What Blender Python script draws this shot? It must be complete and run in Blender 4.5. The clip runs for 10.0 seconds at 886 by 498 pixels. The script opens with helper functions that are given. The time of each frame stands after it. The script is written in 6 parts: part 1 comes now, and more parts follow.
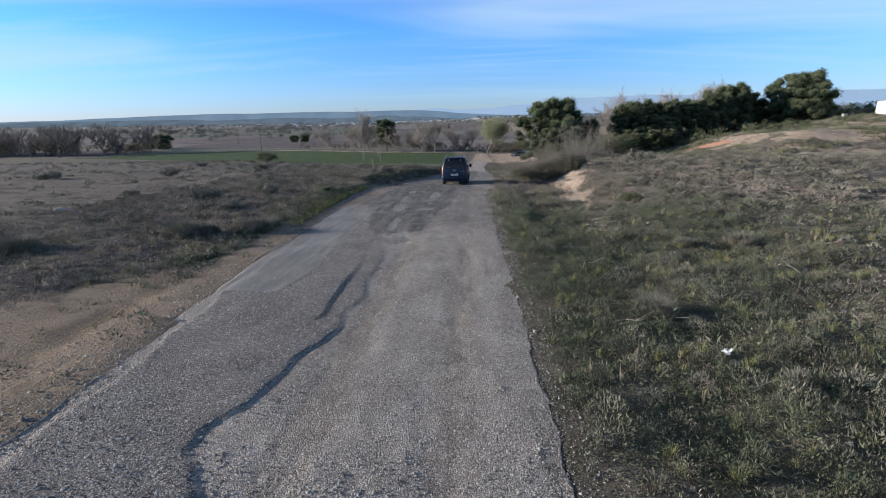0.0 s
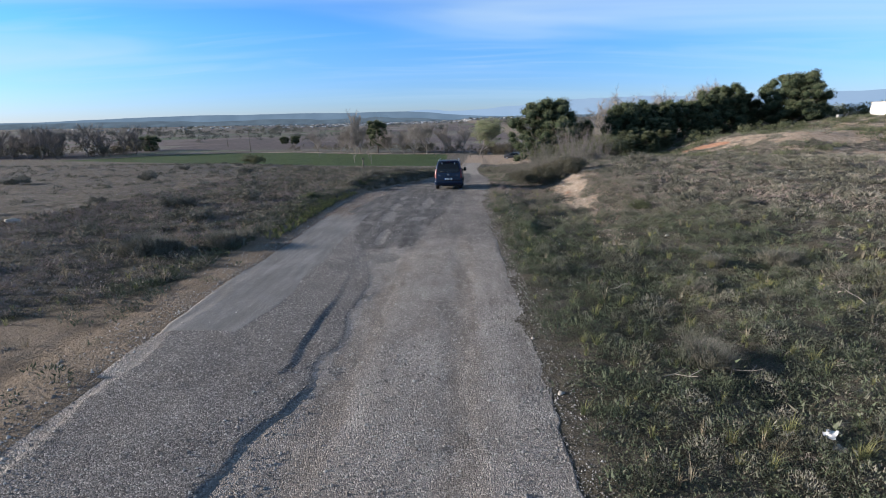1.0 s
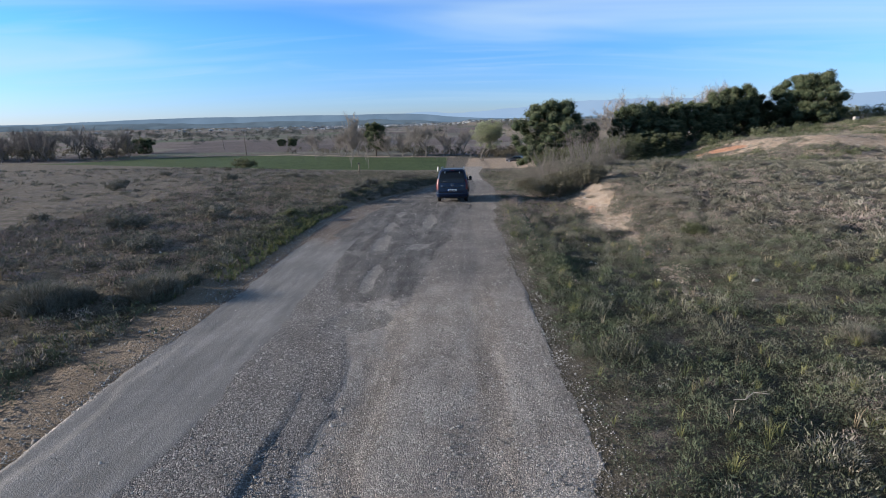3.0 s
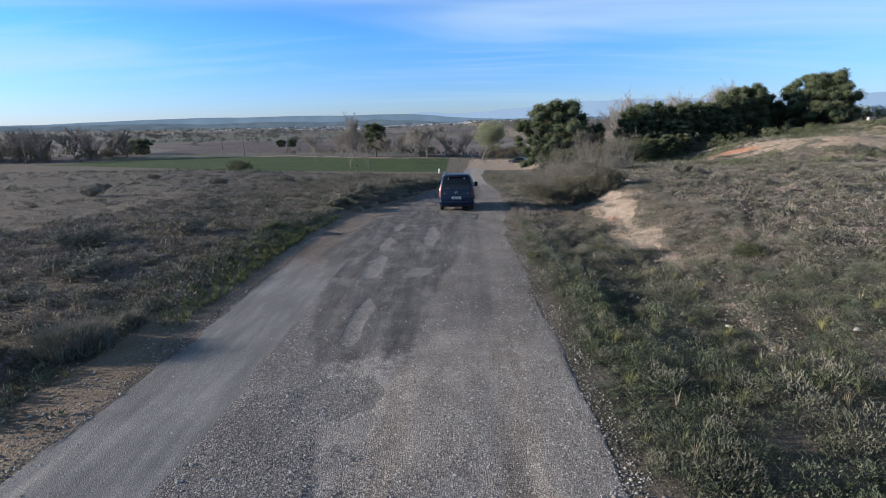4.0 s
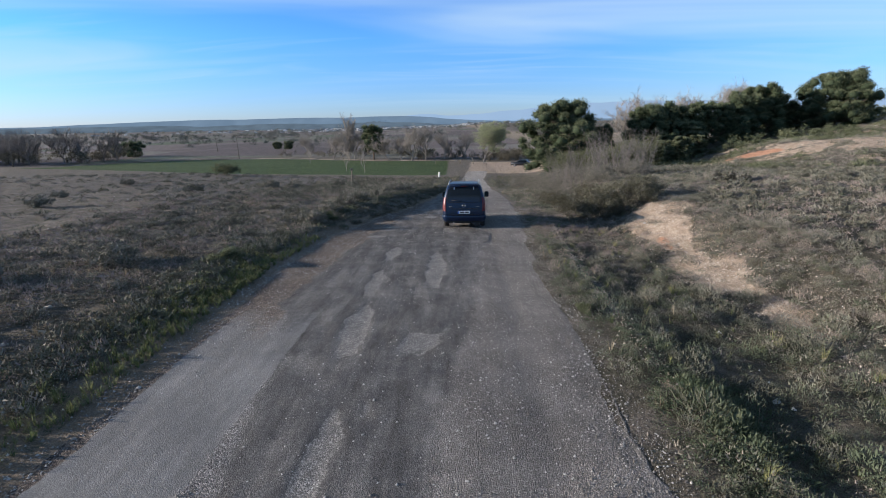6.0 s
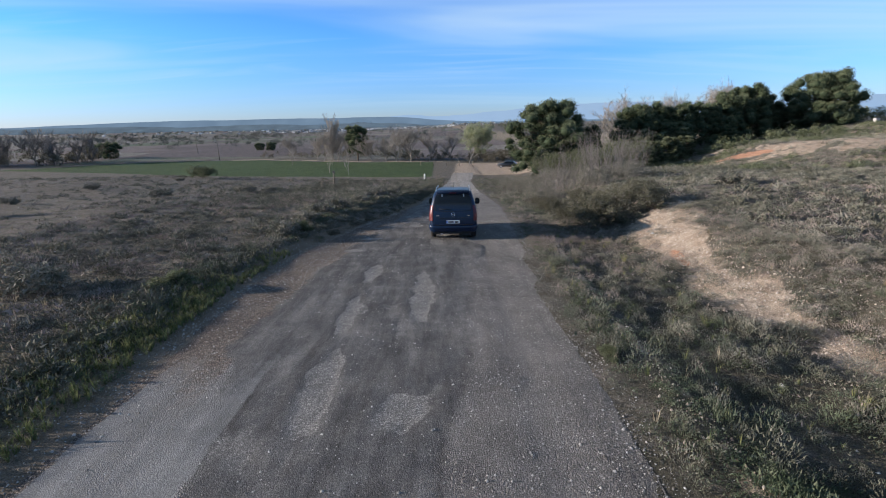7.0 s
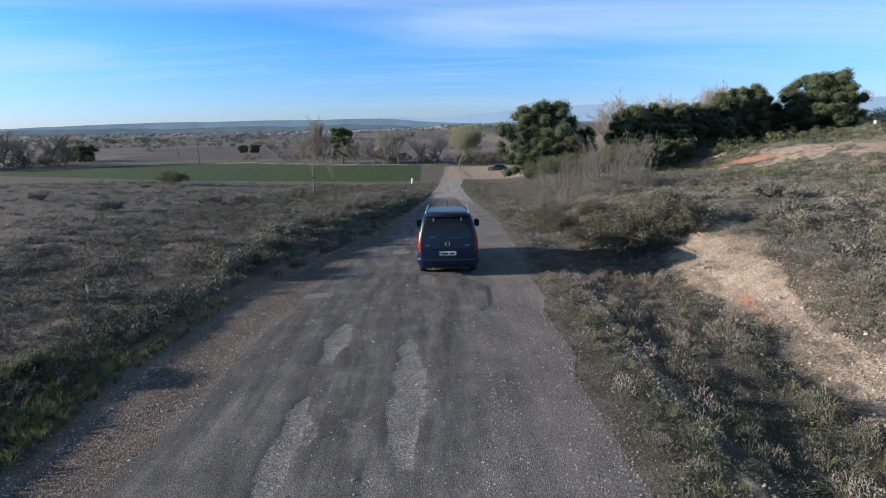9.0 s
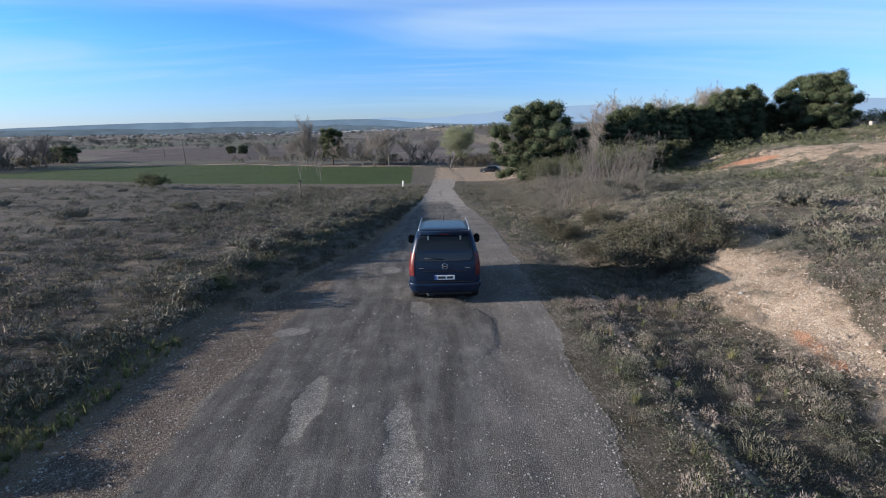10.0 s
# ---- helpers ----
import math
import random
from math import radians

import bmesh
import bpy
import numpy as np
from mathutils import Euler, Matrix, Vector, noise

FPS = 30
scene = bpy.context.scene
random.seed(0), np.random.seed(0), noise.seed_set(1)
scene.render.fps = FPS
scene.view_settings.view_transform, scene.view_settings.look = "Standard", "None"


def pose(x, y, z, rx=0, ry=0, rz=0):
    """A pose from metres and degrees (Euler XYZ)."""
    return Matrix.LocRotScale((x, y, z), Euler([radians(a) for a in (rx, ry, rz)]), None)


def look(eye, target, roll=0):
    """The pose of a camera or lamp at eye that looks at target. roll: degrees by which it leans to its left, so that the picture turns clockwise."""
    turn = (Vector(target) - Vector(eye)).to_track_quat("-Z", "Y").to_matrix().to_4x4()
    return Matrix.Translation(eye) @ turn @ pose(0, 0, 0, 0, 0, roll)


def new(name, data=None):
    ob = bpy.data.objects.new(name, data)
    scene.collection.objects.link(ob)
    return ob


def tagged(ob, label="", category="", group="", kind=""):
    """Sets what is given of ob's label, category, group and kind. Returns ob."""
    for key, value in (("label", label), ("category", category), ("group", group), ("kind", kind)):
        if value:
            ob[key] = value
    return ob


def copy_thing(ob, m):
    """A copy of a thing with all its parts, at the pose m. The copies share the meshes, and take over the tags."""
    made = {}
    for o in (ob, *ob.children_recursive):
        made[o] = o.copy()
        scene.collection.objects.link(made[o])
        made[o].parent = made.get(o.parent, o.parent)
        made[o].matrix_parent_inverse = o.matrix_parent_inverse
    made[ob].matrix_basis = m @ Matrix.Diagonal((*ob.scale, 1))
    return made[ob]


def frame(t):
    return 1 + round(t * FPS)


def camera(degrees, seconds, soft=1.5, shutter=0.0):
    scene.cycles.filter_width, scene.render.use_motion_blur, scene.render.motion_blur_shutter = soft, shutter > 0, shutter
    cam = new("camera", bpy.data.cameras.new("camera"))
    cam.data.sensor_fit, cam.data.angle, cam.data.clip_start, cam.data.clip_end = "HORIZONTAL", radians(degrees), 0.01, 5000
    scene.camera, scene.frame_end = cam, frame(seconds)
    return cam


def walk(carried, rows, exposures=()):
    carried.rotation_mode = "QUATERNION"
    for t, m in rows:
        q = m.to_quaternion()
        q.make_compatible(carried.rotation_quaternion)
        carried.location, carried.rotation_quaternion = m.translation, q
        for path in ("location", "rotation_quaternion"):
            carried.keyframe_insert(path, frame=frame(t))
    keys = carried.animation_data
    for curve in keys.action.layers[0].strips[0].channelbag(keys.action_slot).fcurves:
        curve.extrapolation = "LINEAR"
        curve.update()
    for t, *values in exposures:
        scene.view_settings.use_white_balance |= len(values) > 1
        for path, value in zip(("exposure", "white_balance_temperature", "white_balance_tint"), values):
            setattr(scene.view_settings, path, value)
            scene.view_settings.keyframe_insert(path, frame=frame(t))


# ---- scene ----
cam = camera(84.2, 10.0, soft=1.0)
METRES, EYE, TILT, LEAN, TURN = 21.4, 3.4, -1.6, 0.0, 2.6
ROWS = [
    (0.0, 0.0, 0.0, 0.0, -0.23, -13.01, 0.99),
    (0.5, -0.0018, 0.0438, 0.001, -0.19, -12.96, 1.01),
    (1.0, -0.0033, 0.0887, 0.0022, -1.18, -12.89, 1.05),
    (1.5, -0.0058, 0.1339, 0.0038, -1.35, -12.84, 1.08),
    (2.0, -0.0069, 0.1775, 0.0056, -1.33, -12.77, 1.06),
    (2.5, -0.008, 0.2223, 0.0077, -1.31, -12.7, 1.06),
    (4.0, -0.0124, 0.3999, 0.0148, -1.21, -12.61, 1.05),
    (4.5, -0.0146, 0.4549, 0.0149, -1.17, -12.56, 1.05),
    (5.0, -0.0168, 0.5094, 0.0148, -1.11, -12.51, 1.05),
    (5.5, -0.0184, 0.5612, 0.0142, -1.05, -12.44, 1.08),
    (7.0, -0.019, 0.7093, 0.0157, -3.06, -12.34, 1.14),
    (7.5, -0.0171, 0.7561, 0.0176, -3.89, -12.29, 1.16),
    (8.0, -0.0154, 0.8045, 0.02, -4.37, -12.26, 1.18),
    (8.5, -0.0143, 0.8534, 0.0224, -4.5, -12.22, 1.19),
    (9.0, -0.0131, 0.9016, 0.025, -4.46, -12.17, 1.17),
    (9.5, -0.0121, 0.9499, 0.0275, -4.44, -12.12, 1.15),
    (10.0, -0.0112, 0.9988, 0.0306, -5.51, -12.13, 1.17),
]
walk(cam, [(t, pose(0, 0, EYE, TILT, LEAN, TURN) @ pose(METRES * x, METRES * y, METRES * z, 90 + pitch, roll, yaw)) for t, x, y, z, yaw, pitch, roll in ROWS])

# ---- world, sun, exposure ----
SUN_ELEV, SUN_AZ = 12.0, 270.0      # degrees; azimuth clockwise from +y: the sun stands to the west (-x)
scene.view_settings.exposure = 0.76
world = bpy.data.worlds.new("sky")
scene.world = world
world.use_nodes = True


def sky_nodes():
    nt = world.node_tree
    N, L = nt.nodes, nt.links
    bg = N["Background"]
    sky = N.new("ShaderNodeTexSky")
    sky.sky_type = "NISHITA"
    sky.sun_disc = False
    sky.sun_elevation, sky.sun_rotation = radians(SUN_ELEV), radians(SUN_AZ)
    sky.air_density, sky.dust_density, sky.ozone_density = 1.0, 0.2, 2.0
    tc = N.new("ShaderNodeTexCoord")
    sep = N.new("ShaderNodeSeparateXYZ")
    L.new(tc.outputs["Generated"], sep.inputs[0])
    # clear air: the blue deepens quickly above the pale horizon; the unseen upper sky is dimmed
    deep = N.new("ShaderNodeValToRGB")
    for k, (p, c) in enumerate(SKY_TINTS):
        if k > 1:
            deep.color_ramp.elements.new(p)
        deep.color_ramp.elements[k].position, deep.color_ramp.elements[k].color = p, (*c, 1)
    L.new(sep.outputs[2], deep.inputs[0])
    tinted = N.new("ShaderNodeMix"); tinted.data_type = "RGBA"; tinted.blend_type = "MULTIPLY"; tinted.inputs[0].default_value = 1
    L.new(sky.outputs[0], tinted.inputs[6]); L.new(deep.outputs[0], tinted.inputs[7])
    # thin veils of cirrus on a high flat layer
    zz = N.new("ShaderNodeMath"); zz.operation = "ADD"; zz.inputs[1].default_value = 0.09
    L.new(sep.outputs[2], zz.inputs[0])
    zc = N.new("ShaderNodeMath"); zc.operation = "MAXIMUM"; zc.inputs[1].default_value = 0.06
    L.new(zz.outputs[0], zc.inputs[0])
    dx = N.new("ShaderNodeMath"); dx.operation = "DIVIDE"
    dy = N.new("ShaderNodeMath"); dy.operation = "DIVIDE"
    L.new(sep.outputs[0], dx.inputs[0]); L.new(zc.outputs[0], dx.inputs[1])
    L.new(sep.outputs[1], dy.inputs[0]); L.new(zc.outputs[0], dy.inputs[1])
    com = N.new("ShaderNodeCombineXYZ")
    L.new(dx.outputs[0], com.inputs[0]); L.new(dy.outputs[0], com.inputs[1])
    values = []
    for turn, scale, lo, hi, top in ((-8, (0.14, 0.55, 1), 0.40, 0.78, 0.85), (4, (0.45, 1.6, 1), 0.45, 0.85, 0.40)):
        mp = N.new("ShaderNodeMapping")
        mp.inputs["Rotation"].default_value = (0, 0, radians(turn))
        mp.inputs["Scale"].default_value = scale
        mp.inputs["Location"].default_value = (2.36, 0.7, 0)
        L.new(com.outputs[0], mp.inputs[0])
        n1 = N.new("ShaderNodeTexNoise")
        n1.inputs["Scale"].default_value, n1.inputs["Detail"].default_value, n1.inputs["Roughness"].default_value = 1.0, 4, 0.5
        n1.inputs["Distortion"].default_value = 0.9
        L.new(mp.outputs[0], n1.inputs["Vector"])
        r = N.new("ShaderNodeMapRange"); r.interpolation_type = "SMOOTHSTEP"
        r.inputs[1].default_value, r.inputs[2].default_value, r.inputs[3].default_value, r.inputs[4].default_value = lo, hi, 0.0, top
        L.new(n1.outputs[0], r.inputs[0])
        values.append(r.outputs[0])
    ad = N.new("ShaderNodeMath"); ad.operation = "MAXIMUM"
    L.new(values[0], ad.inputs[0]); L.new(values[1], ad.inputs[1])
    low = N.new("ShaderNodeMapRange"); low.interpolation_type = "SMOOTHSTEP"
    low.inputs[1].default_value, low.inputs[2].default_value = 0.015, 0.11
    L.new(sep.outputs[2], low.inputs[0])
    fade = N.new("ShaderNodeMath"); fade.operation = "MULTIPLY"
    L.new(ad.outputs[0], fade.inputs[0]); L.new(low.outputs[0], fade.inputs[1])
    mix = N.new("ShaderNodeMix"); mix.data_type = "RGBA"
    L.new(fade.outputs[0], mix.inputs[0])
    L.new(tinted.outputs[2], mix.inputs[6])
    mix.inputs[7].default_value = CLOUD
    L.new(mix.outputs[2], bg.inputs[0])
    bg.inputs[1].default_value = SKY_STRENGTH


SKY_STRENGTH = 0.099
# last two stops grey and dim the unseen upper sky to weaken its fill
SKY_TINTS = [(0.0, (0.56, 0.73, 1.52)), (0.05, (0.54, 0.80, 1.56)), (0.16, (0.42, 0.90, 1.66)), (0.29, (0.31, 0.79, 1.64)), (0.42, (0.52, 0.60, 0.68)), (1.0, (0.50, 0.50, 0.50))]
CLOUD = (3.6, 4.75, 5.9, 1)
sky_nodes()
sun_data = bpy.data.lights.new("sun", "SUN")
sun_data.energy, sun_data.angle, sun_data.color = 5.0, radians(0.53), (1.0, 0.89, 0.79)
sun = new("sun", sun_data)
a, e = radians(SUN_AZ), radians(SUN_ELEV)
sun.matrix_world = look((400 * math.sin(a) * math.cos(e), 400 * math.cos(a) * math.cos(e), 400 * math.sin(e)), (0, 0, 0))

# ---- helpers for meshes ----
rng = np.random.default_rng(7)
_tab = np.random.default_rng(3).random((256, 256))


def vnoise(x, y, s):
    """Smooth value noise in 0..1 with cells of s metres."""
    x, y = np.asarray(x, float) / s, np.asarray(y, float) / s
    i, j = np.floor(x).astype(int), np.floor(y).astype(int)
    u, v = x - i, y - j
    u, v = u * u * (3 - 2 * u), v * v * (3 - 2 * v)
    g = lambda p, q: _tab[p % 256, q % 256]
    return (g(i, j) * (1 - u) + g(i + 1, j) * u) * (1 - v) + (g(i, j + 1) * (1 - u) + g(i + 1, j + 1) * u) * v


def fnoise(x, y, s, octaves=4):
    total, amp, norm = 0, 1.0, 0
    for k in range(octaves):
        total = total + amp * vnoise(np.asarray(x) + 31.7 * k, np.asarray(y) - 17.3 * k, s / 2 ** k)
        norm += amp
        amp *= 0.5
    return total / norm


def smooth(a, b, x):
    t = np.clip((np.asarray(x, float) - a) / (b - a), 0, 1)
    return t * t * (3 - 2 * t)


def part(name, bm, material, parent, label=""):
    me = bpy.data.meshes.new(name)
    bm.to_mesh(me)
    bm.free()
    me.materials.append(material)
    ob = new(name, me)
    ob.parent = parent
    if label:
        ob["label"] = label
    return ob


def np_mesh(name, verts, faces, material, flat=True, **attributes):
    """A mesh from arrays: verts (n, 3), faces (m, 3 or 4); attributes are one float per vertex."""
    verts, faces = np.asarray(verts, np.float32), np.asarray(faces, np.int32)
    me = bpy.data.meshes.new(name)
    k = faces.shape[1]
    me.vertices.add(len(verts))
    me.vertices.foreach_set("co", verts.ravel())
    me.loops.add(faces.size)
    me.loops.foreach_set("vertex_index", faces.ravel())
    me.polygons.add(len(faces))
    me.polygons.foreach_set("loop_start", np.arange(0, faces.size, k, dtype=np.int32))
    if not flat:
        me.polygons.foreach_set("use_smooth", np.ones(len(faces), bool))
    me.update(calc_edges=True)
    for key, values in attributes.items():
        layer = me.attributes.new(key, "FLOAT", "POINT")
        layer.data.foreach_set("value", np.asarray(values, np.float32))
    me.materials.append(material)
    return me


def np_part(name, verts, faces, material, parent=None, label="", flat=True, **attributes):
    ob = new(name, np_mesh(name, verts, faces, material, flat, **attributes))
    ob.parent = parent
    if label:
        ob["label"] = label
    return ob


def tubes(segs, sides=4):
    """Tapered tubes. segs: rows of p0 (3), p1 (3), r0, r1."""
    segs = np.asarray(segs, float)
    p0, p1, r0, r1 = segs[:, :3], segs[:, 3:6], segs[:, 6], segs[:, 7]
    d = p1 - p0
    d /= np.linalg.norm(d, axis=1, keepdims=True) + 1e-9
    ref = np.where(np.abs(d[:, 2:3]) > 0.9, [[1.0, 0, 0]], [[0, 0, 1.0]])
    u = np.cross(d, ref)
    u /= np.linalg.norm(u, axis=1, keepdims=True) + 1e-9
    w = np.cross(d, u)
    ang = np.arange(sides) * 2 * math.pi / sides
    ring = u[:, None] * np.cos(ang)[None, :, None] + w[:, None] * np.sin(ang)[None, :, None]
    verts = np.concatenate([p0[:, None] + ring * r0[:, None, None], p1[:, None] + ring * r1[:, None, None]], 1)
    n = len(segs)
    base = np.arange(n)[:, None] * 2 * sides
    k = np.arange(sides)[None]
    kn = (k + 1) % sides
    faces = np.stack([base + k, base + kn, base + sides + kn, base + sides + k], -1).reshape(-1, 4)
    return verts.reshape(-1, 3), faces


def ribbons(segs):
    """The thinnest twigs: one narrow blade each."""
    segs = np.asarray(segs, float)
    p0, p1, r0, r1 = segs[:, :3], segs[:, 3:6], segs[:, 6:7], segs[:, 7:8]
    d = p1 - p0
    u = np.cross(d, np.random.default_rng(len(segs)).normal(size=d.shape))
    u /= np.linalg.norm(u, axis=1, keepdims=True) + 1e-9
    verts = np.stack([p0 - u * r0, p0 + u * r0, p1 + u * r1, p1 - u * r1], 1).reshape(-1, 3)
    return verts, np.arange(len(verts)).reshape(-1, 4)


def twig_mesh(segs, limit, sides=3):
    """Tubes for what is thicker than limit, ribbons for the rest."""
    segs = np.asarray(segs, float)
    thick = segs[:, 6] > limit
    v, f = tubes(segs[thick], sides) if thick.any() else (np.zeros((0, 3)), np.zeros((0, 4), int))
    if (~thick).any():
        v2, f2 = ribbons(segs[~thick])
        v, f = np.concatenate([v, v2]), np.concatenate([f, f2 + len(v)])
    return v, f


# ---- materials ----
def material(name, colours, scale=1.0, rough=0.85, bump=0.0, bump_scale=None, metal=0.0, fine=None, spec=0.3, attr=None, random=0.0, translucent=0.0):
    """A procedural surface: colours mixed by noise at two scales; attr: a mesh attribute that shifts the mix."""
    m = bpy.data.materials.new(name)
    m.use_nodes = True
    N, L = m.node_tree.nodes, m.node_tree.links
    b = N["Principled BSDF"]
    b.inputs["Roughness"].default_value = rough
    b.inputs["Metallic"].default_value = metal
    b.inputs["Specular IOR Level"].default_value = spec
    tc = N.new("ShaderNodeTexCoord")
    ramp = N.new("ShaderNodeValToRGB")
    el = ramp.color_ramp.elements
    while len(el) < len(colours):
        el.new(0.5)
    for k, c in enumerate(colours):
        el[k].position = 0.28 + 0.44 * k / max(1, len(colours) - 1)
        el[k].color = (*c, 1)
    n1 = N.new("ShaderNodeTexNoise")
    n1.inputs["Scale"].default_value, n1.inputs["Detail"].default_value, n1.inputs["Roughness"].default_value = scale, 5, 0.62
    L.new(tc.outputs["Object"], n1.inputs["Vector"])
    value = n1.outputs[0]
    n2 = N.new("ShaderNodeTexNoise")
    n2.inputs["Scale"].default_value, n2.inputs["Detail"].default_value = fine or scale * 9, 3
    L.new(tc.outputs["Object"], n2.inputs["Vector"])
    mx = N.new("ShaderNodeMix")
    mx.inputs[0].default_value = 0.35
    L.new(value, mx.inputs[2]); L.new(n2.outputs[0], mx.inputs[3])
    value = mx.outputs[0]
    for source, weight in (("attr", 0.9 if attr else 0), ("random", random)):
        if not weight:
            continue
        if source == "attr":
            s = N.new("ShaderNodeAttribute"); s.attribute_name = attr; out = s.outputs["Fac"]
        else:
            s = N.new("ShaderNodeObjectInfo"); out = s.outputs["Random"]
        ma = N.new("ShaderNodeMath"); ma.operation = "MULTIPLY_ADD"
        ma.inputs[1].default_value, ma.inputs[2].default_value = weight, -weight / 2
        L.new(out, ma.inputs[0])
        ad = N.new("ShaderNodeMath"); ad.operation = "ADD"
        L.new(value, ad.inputs[0]); L.new(ma.outputs[0], ad.inputs[1])
        value = ad.outputs[0]
    L.new(value, ramp.inputs[0])
    L.new(ramp.outputs[0], b.inputs["Base Color"])
    if bump:
        n3 = N.new("ShaderNodeTexNoise")
        n3.inputs["Scale"].default_value, n3.inputs["Detail"].default_value = bump_scale or scale * 6, 4
        L.new(tc.outputs["Object"], n3.inputs["Vector"])
        bp = N.new("ShaderNodeBump")
        bp.inputs["Strength"].default_value, bp.inputs["Distance"].default_value = min(1, bump * 20), bump
        L.new(n3.outputs[0], bp.inputs["Height"]); L.new(bp.outputs[0], b.inputs["Normal"])
    if translucent:
        tr = N.new("ShaderNodeBsdfTranslucent")
        L.new(ramp.outputs[0], tr.inputs[0])
        ms = N.new("ShaderNodeMixShader"); ms.inputs[0].default_value = translucent
        L.new(b.outputs[0], ms.inputs[1]); L.new(tr.outputs[0], ms.inputs[2])
        L.new(ms.outputs[0], N["Material Output"].inputs[0])
    return m


def plain(name, colour, rough=0.5, metal=0.0, coat=0.0, spec=0.5):
    m = bpy.data.materials.new(name)
    m.use_nodes = True
    b = m.node_tree.nodes["Principled BSDF"]
    b.inputs["Base Color"].default_value = (*colour, 1)
    b.inputs["Roughness"].default_value, b.inputs["Metallic"].default_value = rough, metal
    b.inputs["Coat Weight"].default_value, b.inputs["Specular IOR Level"].default_value = coat, spec
    return m


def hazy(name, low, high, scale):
    """Distance seen through kilometres of air: a soft blue backdrop, its haze painted as glow."""
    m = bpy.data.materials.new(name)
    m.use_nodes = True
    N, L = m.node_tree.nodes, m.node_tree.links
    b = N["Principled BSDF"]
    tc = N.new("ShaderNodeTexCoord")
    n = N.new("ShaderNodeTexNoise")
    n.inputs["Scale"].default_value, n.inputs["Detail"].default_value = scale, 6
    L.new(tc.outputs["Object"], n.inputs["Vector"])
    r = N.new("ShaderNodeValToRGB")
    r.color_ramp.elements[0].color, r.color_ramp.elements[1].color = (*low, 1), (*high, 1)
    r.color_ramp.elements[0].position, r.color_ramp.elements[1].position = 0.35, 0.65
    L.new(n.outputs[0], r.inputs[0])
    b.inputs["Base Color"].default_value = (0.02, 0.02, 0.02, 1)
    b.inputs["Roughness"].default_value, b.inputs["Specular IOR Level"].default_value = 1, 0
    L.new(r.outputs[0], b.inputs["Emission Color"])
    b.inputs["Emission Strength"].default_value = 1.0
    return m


def layered_ground():
    """Soil under steppe plants, with chalk, bare earth, green crop and ploughed rows by mesh attributes."""
    m = bpy.data.materials.new("ground")
    m.use_nodes = True
    N, L = m.node_tree.nodes, m.node_tree.links
    b = N["Principled BSDF"]
    b.inputs["Roughness"].default_value, b.inputs["Specular IOR Level"].default_value = 0.95, 0.1
    tc = N.new("ShaderNodeTexCoord")

    def noise_of(scale, detail=5):
        n = N.new("ShaderNodeTexNoise")
        n.inputs["Scale"].default_value, n.inputs["Detail"].default_value, n.inputs["Roughness"].default_value = scale, detail, 0.65
        L.new(tc.outputs["Object"], n.inputs["Vector"])
        return n.outputs[0]

    def ramp_of(value, *stops):
        r = N.new("ShaderNodeValToRGB")
        while len(r.color_ramp.elements) < len(stops):
            r.color_ramp.elements.new(0.5)
        for k, (p, c) in enumerate(stops):
            r.color_ramp.elements[k].position, r.color_ramp.elements[k].color = p, (*c, 1)
        L.new(value, r.inputs[0])
        return r.outputs[0]

    def mixed(f, a, c, kind="MIX"):
        x = N.new("ShaderNodeMix"); x.data_type = "RGBA"; x.blend_type = kind
        if isinstance(f, float):
            x.inputs[0].default_value = f
        else:
            L.new(f, x.inputs[0])
        L.new(a, x.inputs[6]); L.new(c, x.inputs[7])
        return x.outputs[2]

    def mask(name, ragged, scale):
        s = N.new("ShaderNodeAttribute"); s.attribute_name = name
        n = noise_of(scale, 6)
        ma = N.new("ShaderNodeMath"); ma.operation = "MULTIPLY_ADD"
        ma.inputs[1].default_value, ma.inputs[2].default_value = ragged, -ragged / 2
        L.new(n, ma.inputs[0])
        ad = N.new("ShaderNodeMath"); ad.operation = "ADD"
        L.new(s.outputs["Fac"], ad.inputs[0]); L.new(ma.outputs[0], ad.inputs[1])
        mr = N.new("ShaderNodeMapRange")
        mr.inputs[1].default_value, mr.inputs[2].default_value = 0.38, 0.62
        L.new(ad.outputs[0], mr.inputs[0])
        return mr.outputs[0]

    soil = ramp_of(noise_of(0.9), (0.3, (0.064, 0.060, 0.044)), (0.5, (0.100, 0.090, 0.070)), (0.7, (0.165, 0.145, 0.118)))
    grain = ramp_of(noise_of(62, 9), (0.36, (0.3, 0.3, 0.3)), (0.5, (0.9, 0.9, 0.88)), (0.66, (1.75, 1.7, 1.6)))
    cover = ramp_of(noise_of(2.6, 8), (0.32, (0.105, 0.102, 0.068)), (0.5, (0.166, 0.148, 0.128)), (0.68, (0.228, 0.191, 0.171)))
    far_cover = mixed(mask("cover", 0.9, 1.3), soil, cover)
    chalk = ramp_of(noise_of(1.7), (0.3, (0.29, 0.22, 0.168)), (0.5, (0.42, 0.332, 0.262)), (0.7, (0.56, 0.465, 0.38)))
    bare = ramp_of(noise_of(1.1), (0.3, (0.175, 0.14, 0.108)), (0.7, (0.28, 0.228, 0.178)))
    crop = ramp_of(noise_of(0.22), (0.3, (0.060, 0.092, 0.038)), (0.7, (0.083, 0.116, 0.052)))
    vor = N.new("ShaderNodeTexVoronoi")
    vor.inputs["Scale"].default_value, vor.inputs["Randomness"].default_value = 0.012, 0.9
    L.new(tc.outputs["Object"], vor.inputs["Vector"])
    cell = N.new("ShaderNodeSeparateColor")
    L.new(vor.outputs["Color"], cell.inputs[0])
